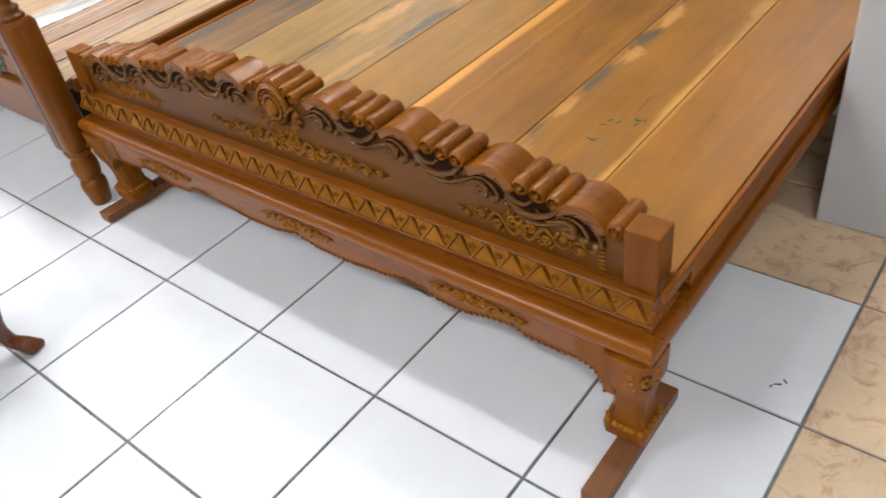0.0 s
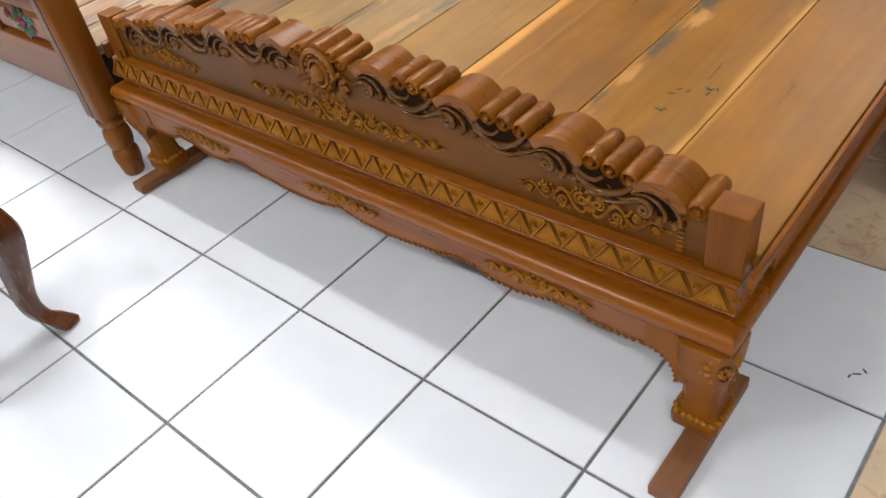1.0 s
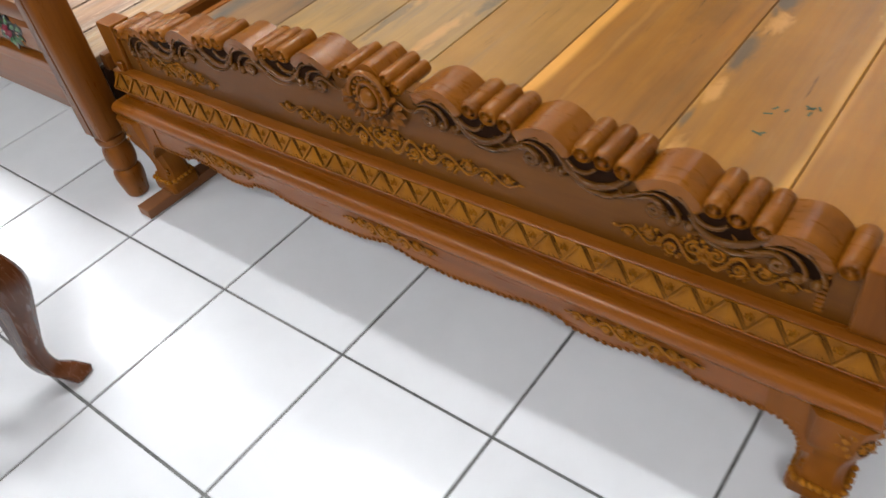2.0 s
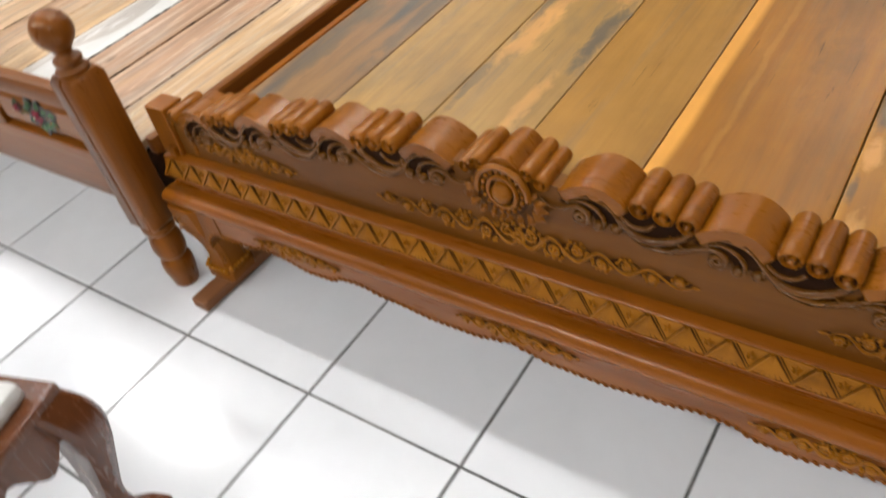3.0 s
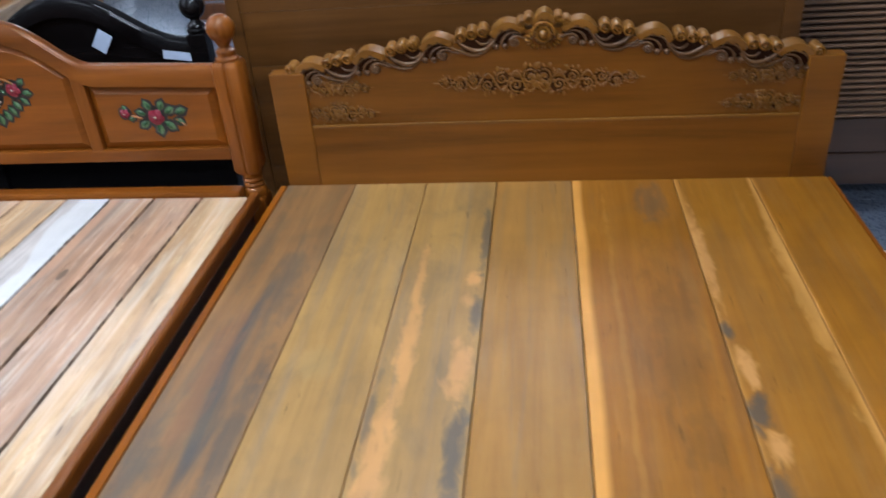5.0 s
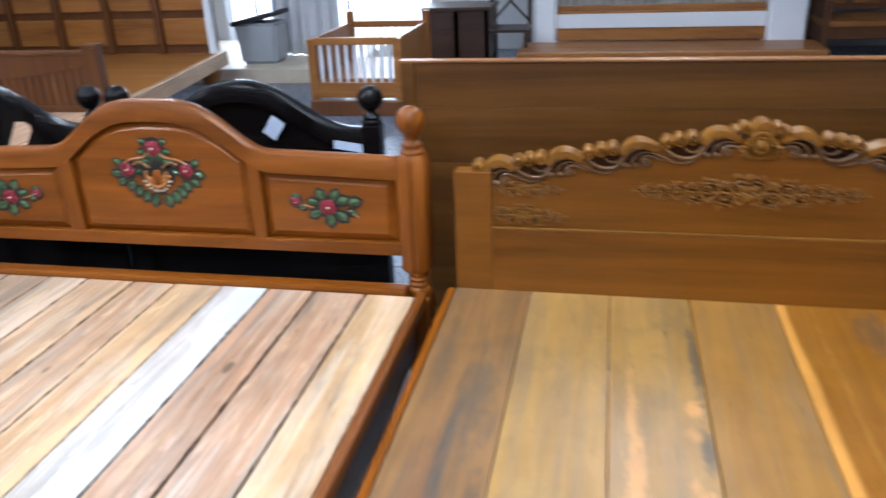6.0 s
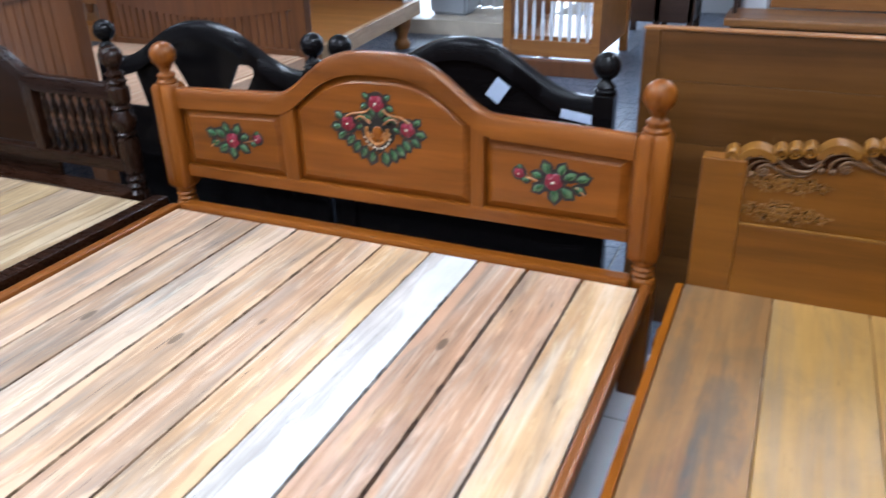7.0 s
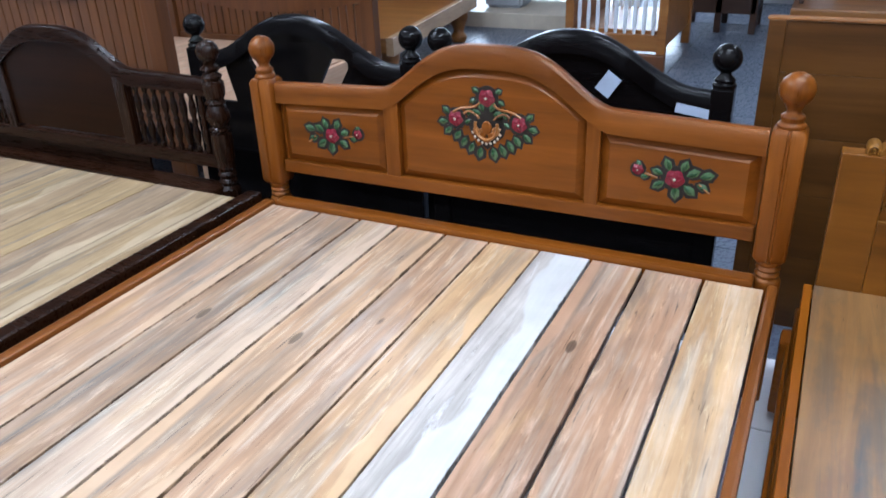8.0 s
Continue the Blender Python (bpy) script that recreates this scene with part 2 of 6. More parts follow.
HEAD_CARVED = wood("carved_yellow_brown_teak", (0.11503, 0.04509, 0.00421), (0.18403, 0.07427, 0.00737), (0.24538, 0.10279, 0.01158), "X", rough=0.36, vary=0.12, gloss=0.4)
HEAD_SCROLL = wood("dark_stained_carved_teak", (0.045, 0.021, 0.009), (0.08, 0.037, 0.014), (0.14, 0.065, 0.02), "X", rough=0.32, vary=0.12, gloss=0.6, amber=0.85)
# near-black wood that paints shade into the crest's hollows
HOLLOW_SHADE = wood("dark_stained_recess", (0.008, 0.003, 0.001), (0.018, 0.006, 0.002), (0.035, 0.012, 0.003), "X", rough=0.7, vary=0.1, gloss=0.05)
# darkened teak: crevice shade between carved pieces, put into their ground's colour
CARVING_SHADE = wood("stained_carving_ground", (0.02, 0.007, 0.002), (0.045, 0.015, 0.0035), (0.08, 0.028, 0.006), "X", rough=0.6, vary=0.1, gloss=0.1)
HEAD_TEAK = wood("brown_teak_headboard", (0.08776, 0.02882, 0.00193), (0.15956, 0.05445, 0.00364), (0.21441, 0.07765, 0.00578), "X", rough=0.33, vary=0.08, coarse=7.0, amber=0.85)
REDWOOD = wood("orange_brown_wood", (0.07962, 0.02158, 0.00171), (0.17065, 0.04832, 0.00386), (0.26379, 0.08082, 0.0072), "X", rough=0.33, vary=0.1, coarse=7.0, amber=0.75, gloss=0.42)
REDWOOD_Y = wood("orange_brown_wood_lengthwise", (0.1, 0.029, 0.0042), (0.155, 0.047, 0.0068), (0.2, 0.066, 0.0105), "Y", rough=0.33, vary=0.1, amber=0.75, gloss=0.42)
REDWOOD_Z = wood("orange_brown_wood_upright", (0.08531, 0.02312, 0.00183), (0.17065, 0.04832, 0.00386), (0.25708, 0.07876, 0.00702), "Z", rough=0.3, vary=0.1, amber=0.75, gloss=0.42)
WALNUT = wood("dark_brown_wood", (0.007, 0.00238, 0.00106), (0.0147, 0.0051, 0.00211), (0.0252, 0.00884, 0.00363), "X", rough=0.28, vary=0.15, gloss=0.17, relief=0.06)
WALNUT_Z = wood("dark_brown_wood_upright", (0.007, 0.00238, 0.00106), (0.0147, 0.0051, 0.00211), (0.0252, 0.00884, 0.00363), "Z", rough=0.26, vary=0.15, gloss=0.24, relief=0.06)
WALNUT_PANEL = wood("red_brown_panel_wood", (0.009, 0.00281, 0.00084), (0.0162, 0.00518, 0.0016), (0.0234, 0.00821, 0.00252), "X", rough=0.34, vary=0.1, gloss=0.1, relief=0.06)
BLACK = wood("black_lacquered_wood", (0.0022, 0.0018, 0.002), (0.004, 0.0034, 0.0036), (0.0065, 0.0052, 0.005), "X", rough=0.2, vary=0.1, gloss=0.15, relief=0.05)
MAHOG = wood("red_brown_wood", (0.07013, 0.02253, 0.00607), (0.11033, 0.03789, 0.00978), (0.14493, 0.05325, 0.01418), "Z", rough=0.35, vary=0.15)
HONEY = wood("honey_wood", (0.16, 0.058, 0.012), (0.27, 0.105, 0.022), (0.36, 0.155, 0.038), "X", rough=0.35, vary=0.2)
OLIVE = wood("brown_plank_board", (0.03754, 0.0137, 0.00215), (0.07802, 0.0291, 0.00468), (0.12036, 0.04756, 0.0084), "X", rough=0.38, vary=0.05, coarse=6.0, gloss=0.3)
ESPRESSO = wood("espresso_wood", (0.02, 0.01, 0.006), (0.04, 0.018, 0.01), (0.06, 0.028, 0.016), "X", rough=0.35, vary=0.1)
STOOL_WOOD = wood("glossy_red_brown_wood", (0.0675, 0.02016, 0.007), (0.12, 0.03744, 0.0126), (0.1575, 0.0504, 0.0168), "Z", rough=0.25, vary=0.1)
SKID_WOOD = wood("rough_brown_lath", (0.13, 0.045, 0.014), (0.20, 0.075, 0.024), (0.26, 0.1, 0.035), "Y", rough=0.55, vary=0.1)
WHITE_TILE = tile("white_glazed_tile", (0.80, 0.80, 0.82), 0.16, 0.03)
TAN_TILE = tile("tan_tile", (0.66, 0.48, 0.31), 0.3, 0.14, 0.8, (0.38, 0.165, 0.065))
GREY_TILE = tile("grey_glazed_tile", (0.12, 0.14, 0.185), 0.28, 0.1, gloss=0.3)
PALE_BOARD = wood("pale_raw_timber", (0.36, 0.21, 0.13), (0.50, 0.32, 0.21), (0.60, 0.42, 0.29), "Y", rough=0.5, gloss=0.3)
# dark brown that stands for shade inside the chevron band's incised lines
CUT_SHADE = wood("brown_knife_cut", (0.045, 0.015, 0.002), (0.075, 0.025, 0.003), (0.11, 0.037, 0.005), "X", rough=0.6, gloss=0.1)
GROUT = plain("dark_grout", (0.15, 0.147, 0.142), 0.8, speck=0.95, scale=42)
WALL_WHITE = plain("white_wall_paint", (0.58, 0.58, 0.59), 0.7, speck=0.04, scale=9)
# dark grey so that the unseen ceiling throws back little fill light
CEILING_DIM = plain("ceiling_paint", (0.24, 0.24, 0.24), 0.8, speck=0.04, scale=9)
# white paper toned blue-grey for the shade the tags hang in
PAPER = plain("pale_blue_paper", (0.42, 0.48, 0.60), 0.6, speck=0.08)
GREY_PLASTIC = plain("grey_plastic", (0.36, 0.39, 0.43), 0.5)
BLACK_PLASTIC = plain("black_plastic", (0.02, 0.02, 0.022), 0.4)
CLOTH = plain("white_cloth", (0.62, 0.63, 0.67), 0.85, speck=0.1)
STEP_STONE = tile("beige_step_tile", (0.55, 0.48, 0.38), 0.4, 0.1)
RED = plain("red_paint", (0.19, 0.012, 0.026), 0.25, speck=0.5, scale=90)
PALE_GREEN = plain("pale_green_paint", (0.075, 0.135, 0.060), 0.25, speck=0.4, scale=90)
CREAM = plain("cream_paint", (0.55, 0.47, 0.36), 0.3)
GREEN = plain("green_paint", (0.024, 0.068, 0.026), 0.22, speck=0.5, scale=90)
OUTLINE = plain("black_paint", (0.012, 0.010, 0.009), 0.4)
TUBE = glow("fluorescent_tube", (0.93, 0.97, 1.0), 22.0)
DAY = glow("daylight_beyond", (0.85, 0.93, 1.0), 1.9)
BAMBOO = wood("grey_bamboo", (0.20, 0.19, 0.18), (0.34, 0.32, 0.30), (0.46, 0.44, 0.41), "Z", rough=0.6, vary=0.3)
WHITE_PAINT = plain("white_gloss_paint", (0.75, 0.77, 0.82), 0.4, speck=0.04)


# ---- building helpers ----
BASE = {}


def part(name, bm, material, parent=None, label="", smooth=None, at=None):
    """Links a bmesh, in the room's coordinates, as one mesh object under a thing or a part. at: the mesh is drawn round this place instead."""
    bmesh.ops.recalc_face_normals(bm, faces=bm.faces)
    me = bpy.data.meshes.new(name)
    if smooth is not None:
        for f in bm.faces:
            f.smooth = True
        for e in bm.edges:
            if len(e.link_faces) == 2 and e.calc_face_angle(0) > radians(smooth):
                e.smooth = False
    base = BASE.get(parent, Vector((0, 0, 0)))
    if at is None:
        bmesh.ops.translate(bm, vec=-base, verts=bm.verts)
    bm.to_mesh(me)
    bm.free()
    me.materials.append(material)
    ob = new(name, me)
    if parent is not None:
        ob.parent = parent
    if at is not None:
        ob.location = Vector(at) - base
        BASE[ob] = Vector(at)
    else:
        BASE[ob] = base
    if label:
        ob["label"] = label
    return ob


def again(ob, m, parent=None):
    """One more piece on the mesh of ob, at the pose m in the room."""
    o = new(ob.name.split(".")[0], ob.data)
    o.parent = parent if parent is not None else ob.parent
    o.matrix_basis = Matrix.Translation(-BASE.get(o.parent, Vector((0, 0, 0)))) @ m
    if "label" in ob:
        o["label"] = ob["label"]
    return o


def thing(name, label, category, place=(0, 0, 0), group="", kind="", own=False):
    """The empty at a thing's base. own: its parts are drawn round the base itself."""
    ob = new(name)
    ob.empty_display_size = 0.1
    ob.location = place
    BASE[ob] = Vector((0, 0, 0)) if own else Vector(place)
    return tagged(ob, label, category, group, kind)


def box(bm, x0, x1, y0, y1, z0, z1, bevel=0.0, m=None):
    vs = bmesh.ops.create_cube(bm, size=1.0)["verts"]
    bmesh.ops.transform(bm, matrix=Matrix.Translation(((x0 + x1) / 2, (y0 + y1) / 2, (z0 + z1) / 2)) @ Matrix.Diagonal((x1 - x0, y1 - y0, z1 - z0, 1)), verts=vs)
    if bevel:
        es = list({e for v in vs for e in v.link_edges})
        out = bmesh.ops.bevel(bm, geom=es, offset=bevel, segments=2, profile=0.6, affect="EDGES")
        vs = list({v for f in out["faces"] for v in f.verts} | {v for v in vs if v.is_valid})
    if m is not None:
        bmesh.ops.transform(bm, matrix=m, verts=vs)
    return bm


def prism(bm, outline, lo, hi, axis="y", bevel=0.0):
    """A flat outline pushed along an axis. (x, z) outlines go along y, (y, z) along x, (x, y) along z."""
    put = {"y": lambda a, b, c: (a, c, b), "x": lambda a, b, c: (c, a, b), "z": lambda a, b, c: (a, b, c)}[axis]
    n = len(outline)
    one = [bm.verts.new(put(a, b, lo)) for a, b in outline]
    two = [bm.verts.new(put(a, b, hi)) for a, b in outline]
    f1, f2 = bm.faces.new(one), bm.faces.new(list(reversed(two)))
    for i in range(n):
        bm.faces.new((one[(i + 1) % n], one[i], two[i], two[(i + 1) % n]))
    if bevel:
        es = [e for f in (f1, f2) for e in f.edges]
        bmesh.ops.bevel(bm, geom=es, offset=bevel, segments=2, profile=0.5, affect="EDGES")
    return bm


def lathe(bm, profile, x=0.0, y=0.0, segs=20):
    """A turned form from (radius, height) rows."""
    rings = []
    for r, z in profile:
        rings.append([bm.verts.new((x + r * math.cos(2 * math.pi * i / segs), y + r * math.sin(2 * math.pi * i / segs), z)) for i in range(segs)])
    for a, b in zip(rings, rings[1:]):
        for i in range(segs):
            bm.faces.new((a[i], a[(i + 1) % segs], b[(i + 1) % segs], b[i]))
    bm.faces.new(list(reversed(rings[0])))
    bm.faces.new(rings[-1])
    return bm


def smooth_profile(rows, n=5):
    """More rows between the given ones, on a smooth curve."""
    out = []
    for i in range(len(rows) - 1):
        p0, p1, p2, p3 = rows[max(i - 1, 0)], rows[i], rows[i + 1], rows[min(i + 2, len(rows) - 1)]
        for k in range(n):
            t = k / n
            out.append(tuple(0.5 * (2 * b + (c - a) * t + (2 * a - 5 * b + 4 * c - d) * t * t + (3 * b - a - 3 * c + d) * t ** 3) for a, b, c, d in zip(p0, p1, p2, p3)))
    out.append(tuple(rows[-1]))
    return out


def ball_rows(r, zc, n=9, low=-0.8):
    return [(r * math.cos(a), zc + r * math.sin(a)) for a in (low + (1.5 - low) * i / (n - 1) for i in range(n))]


def tube(bm, pts, radius, segs=6, taper=None):
    """A round rod along points; taper gives the radius's factor along it."""
    pts = [Vector(p) for p in pts]
    rings = []
    side = None
    for i, p in enumerate(pts):
        d = (pts[min(i + 1, len(pts) - 1)] - pts[max(i - 1, 0)]).normalized()
        if side is None:
            side = d.orthogonal().normalized()
        side = (side - d * side.dot(d)).normalized()
        up = d.cross(side)
        r = radius * (taper(i / (len(pts) - 1)) if taper else 1.0)
        rings.append([bm.verts.new(p + r * (math.cos(2 * math.pi * k / segs) * side + math.sin(2 * math.pi * k / segs) * up)) for k in range(segs)])
    for a, b in zip(rings, rings[1:]):
        for k in range(segs):
            bm.faces.new((a[k], a[(k + 1) % segs], b[(k + 1) % segs], b[k]))
    bm.faces.new(list(reversed(rings[0])))
    bm.faces.new(rings[-1])
    return bm


def curl(cx, cz, y, r, turns, start, way=1, n=18, shrink=0.22):
    """Points of a spiral in the x-z plane, from outside in."""
    out = []
    for i in range(n):
        t = i / (n - 1)
        a = start + way * t * turns * 2 * math.pi
        rr = r * (1 - t * (1 - shrink))
        out.append((cx + rr * math.cos(a), y, cz + rr * math.sin(a)))
    return out


def petal(bm, cx, cz, y, length, width, turn, bulge=0.006):
    """A small leaf or petal, domed towards -y."""
    c, s = math.cos(turn), math.sin(turn)
    rim = [(0, 0), (0.3, 0.42), (0.65, 0.5), (1, 0), (0.65, -0.5), (0.3, -0.42)]
    vs = [bm.verts.new((cx + (u * length) * c - v * width * s, y, cz + (u * length) * s + v * width * c)) for u, v in rim]
    top = bm.verts.new((cx + 0.5 * length * c, y - bulge, cz + 0.5 * length * s))
    for i in range(6):
        bm.faces.new((vs[i], vs[(i + 1) % 6], top))
    bm.faces.new(list(reversed(vs)))
    return bm

# ---- the hall ----
# grey of the unseen walls, kept dim to lower the fill light
HALL_GREY = plain("grey_wall_paint", (0.25, 0.25, 0.255), 0.7, speck=0.05, scale=9)
HALL = (-8.5, 5.5, -4.5, 9.75, 3.3)


def structure(name, bm, material, label, smooth=None):
    return tagged(part(name, bm, material, None, "", smooth), label, name.split("_")[0], kind="structure")


def build_hall():
    x0, x1, y0, y1, h = HALL
    bm = bmesh.new()
    box(bm, x0 - 0.2, x1 + 0.2, y0 - 0.2, y1 + 1.2, -0.2, -0.004)
    fl = structure("floor", bm, GROUT, "dark joints of the tiled showroom floor")
    bm = bmesh.new()
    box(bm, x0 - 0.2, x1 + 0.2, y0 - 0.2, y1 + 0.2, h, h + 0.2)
    structure("ceiling", bm, CEILING_DIM, "unseen showroom ceiling, dark grey to cut bounced light")
    for name, a in (("wall_west", (x0 - 0.2, x0, y0, y1)), ("wall_east", (x1, x1 + 0.2, y0, y1)), ("wall_south", (x0 - 0.2, x1 + 0.2, y0 - 0.2, y0))):
        bm = bmesh.new()
        box(bm, *a, -0.004, h)
        structure(name, bm, HALL_GREY, "unseen showroom wall, grey to cut bounced light")
    # the far wall stands between wide openings to the daylight
    bm = bmesh.new()
    for a, b in ((x0 - 0.2, -4.5), (-1.75, x1 + 0.2)):
        box(bm, a, b, y1, y1 + 0.2, -0.004, h)
    box(bm, -4.5, -1.75, y1, y1 + 0.2, 2.7, h)
    structure("wall_north", bm, WALL_WHITE, "white far wall with a wide opening to daylight")
    # white pillar beside the carved bed
    bm = bmesh.new()
    box(bm, 1.81, 2.25, 1.062, 1.36, 0, h, 0.006)
    structure("pillar_near", bm, WALL_WHITE, "white painted square pillar beside the carved bed")
    return fl


floor = build_hall()


def far_pillar(x0, x1, y0, y1, z0):
    bm = bmesh.new()
    outline = [(x0, y0 + 0.03), (x0 + 0.03, y0), (x1 - 0.03, y0), (x1, y0 + 0.03), (x1, y1), (x0, y1)]
    prism(bm, outline, z0, 3.3, "z")
    return structure("pillar_far", bm, WHITE_PAINT, "white painted pillar standing behind a timber sill")


far_pillar(-0.345, -0.10, 8.32, 8.62, 0.0)
far_pillar(1.96, 2.33, 8.30, 8.62, 0.0)

# raised floor behind, with a tiled riser
bm = bmesh.new()
box(bm, -7.8, -2.2, 7.6, 9.74, -0.002, 0.15, 0.008)
structure("step_far", bm, STEP_STONE, "low raised floor with a beige tiled riser")


def fixture(x, y, watts, long=1.25, along="x"):
    t = thing("ceiling_light", "out-of-view white ceiling batten with a lit fluorescent tube", "ceiling light", (x, y, 3.3), group="ceiling lights")
    dx, dy = (long / 2, 0.06) if along == "x" else (0.06, long / 2)
    bm = bmesh.new()
    box(bm, x - dx, x + dx, y - dy, y + dy, 3.24, 3.3, 0.01)
    part("batten", bm, WHITE_PAINT, t)
    for off in (-0.03, 0.03):
        bm = bmesh.new()
        a = (x - dx + 0.03, y + off, 3.215) if along == "x" else (x + off, y - dy + 0.03, 3.215)
        b = (x + dx - 0.03, y + off, 3.215) if along == "x" else (x + off, y + dy - 0.03, 3.215)
        tube(bm, [a, b], 0.016, 10)
        part("tube", bm, TUBE, t, "lit fluorescent tube", 60)
    if along == "x":
        area_lamp("tube_light", pose(x, y, 3.19), long, 0.12, watts, (0.93, 0.97, 1.0))
    else:
        area_lamp("tube_light", pose(x, y, 3.19), 0.12, long, watts, (0.93, 0.97, 1.0))


# rows at y 1.9, -1.9 and -2.2 are added fill, out of view
for lx, ly, watts in ((-5.9, 0.9, 40), (-3.0, 0.75, 38), (-0.2, 0.75, 38), (3.6, 0.75, 14), (-3.0, 1.9, 34), (0.2, 1.9, 34), (-5.9, -2.2, 40), (-3.0, -2.2, 52), (-0.2, -2.2, 66), (3.1, -1.9, 66)):
    fixture(lx, ly, watts)
fixture(-3.0, 5.0, 30, 2.5, "y")
# out of view, placed for the sheen on the carved bed's deck
fixture(0.9, 5.0, 48, 2.5, "y")

# daylight that comes in by the far openings
area_lamp("opening_daylight", pose(-3.12, 9.72, 1.45, -90, 0, 0), 2.7, 2.4, 110.0, (0.82, 0.91, 1.0))
bm = bmesh.new()
box(bm, -9, 6, 11.0, 11.1, -0.2, 4.5)
tagged(part("backdrop", bm, DAY), "bright blank daylight outside the hall", "backdrop", kind="structure")


# ---- floor tiles (pitch 0.4 m) ----
def lay_tiles():
    T, gap = 0.4, 0.007
    def slab(bm, x, y, jog=0.0):
        box(bm, x + gap / 2, x + T - gap / 2, y + gap / 2, y + T - gap / 2, -0.012, jog)
    rng = random.Random(4)
    meshes = {}
    def piece(i, j, mat, dz):
        key = mat.name
        m = Matrix.Translation((i * T, j * T, dz))
        if key not in meshes:
            bm = bmesh.new()
            slab(bm, 0, 0)
            bmesh.ops.bevel(bm, geom=[e for e in bm.edges if all(v.co.z > -0.001 for v in e.verts)], offset=0.0015, segments=1, affect="EDGES")
            meshes[key] = part("tile", bm, mat, floor, at=(i * T, j * T, dz))
        else:
            again(meshes[key], m)
    def kind(i, j):
        if i >= 5 and j < 4:
            return TAN_TILE
        if i >= 4 and 2 <= j < 4:
            return TAN_TILE
        if j >= 6:
            return GREY_TILE
        return WHITE_TILE
    rest = {}
    for px, py, turn, ln in ((1.925, 0.478, 30, 0.016), (1.935, 0.493, -40, 0.012), (1.915, 0.466, 80, 0.010)):
        bm = bmesh.new()
        box(bm, -ln / 2, ln / 2, -0.0018, 0.0018, 0, 0.0005)
        bmesh.ops.transform(bm, matrix=pose(px, py, 0.0014, 0, 0, turn), verts=bm.verts)
        part("pen_mark", bm, BLACK_PLASTIC, floor, "short pen stroke on a tile")
    x0, x1, y0, y1, h = HALL
    for i in range(math.floor(x0 / T), math.ceil(x1 / T)):
        for j in range(math.floor(y0 / T), math.ceil((y1 + 1) / T)):
            mat = kind(i, j)
            dz = rng.uniform(-0.0008, 0.0008)
            if -7 <= i <= 7 and -4 <= j <= 7:
                piece(i, j, mat, dz)
            else:
                rest.setdefault(mat.name, (mat, []))[1].append((i, j, dz))
    for mat, cells in rest.values():
        vs, fs = [], []
        for i, j, dz in cells:
            n = len(vs)
            a, b, c, d = i * T + gap / 2, (i + 1) * T - gap / 2, j * T + gap / 2, (j + 1) * T - gap / 2
            vs += [(a, c, -0.01), (b, c, -0.01), (b, d, -0.01), (a, d, -0.01), (a, c, dz), (b, c, dz), (b, d, dz), (a, d, dz)]
            fs += [(n + 4, n + 5, n + 6, n + 7), (n, n + 1, n + 5, n + 4), (n + 1, n + 2, n + 6, n + 5), (n + 2, n + 3, n + 7, n + 6), (n + 3, n, n + 4, n + 7)]
        me = bpy.data.meshes.new("far_tiles")
        me.from_pydata(vs, [], fs)
        me.materials.append(mat)
        ob = new("far_tiles", me)
        ob.parent = floor
        tagged(ob, kind="stuff")

# ---- the carved golden bed ----
AX = 0.850


def ring_sweep(bm, x0, x1, y0, y1, rows, sides=0.5):
    """A moulding of (outward, height) rows carried round a rectangle with mitred corners."""
    rings = [[bm.verts.new((x, y, z)) for x, y in ((x0 - o * sides, y0 - o), (x1 + o * sides, y0 - o), (x1 + o * sides, y1 + o), (x0 - o * sides, y1 + o))] for o, z in rows]
    rings.append(rings[0])
    for a, b in zip(rings, rings[1:]):
        for k in range(4):
            bm.faces.new((a[k], a[(k + 1) % 4], b[(k + 1) % 4], b[k]))
    return bm


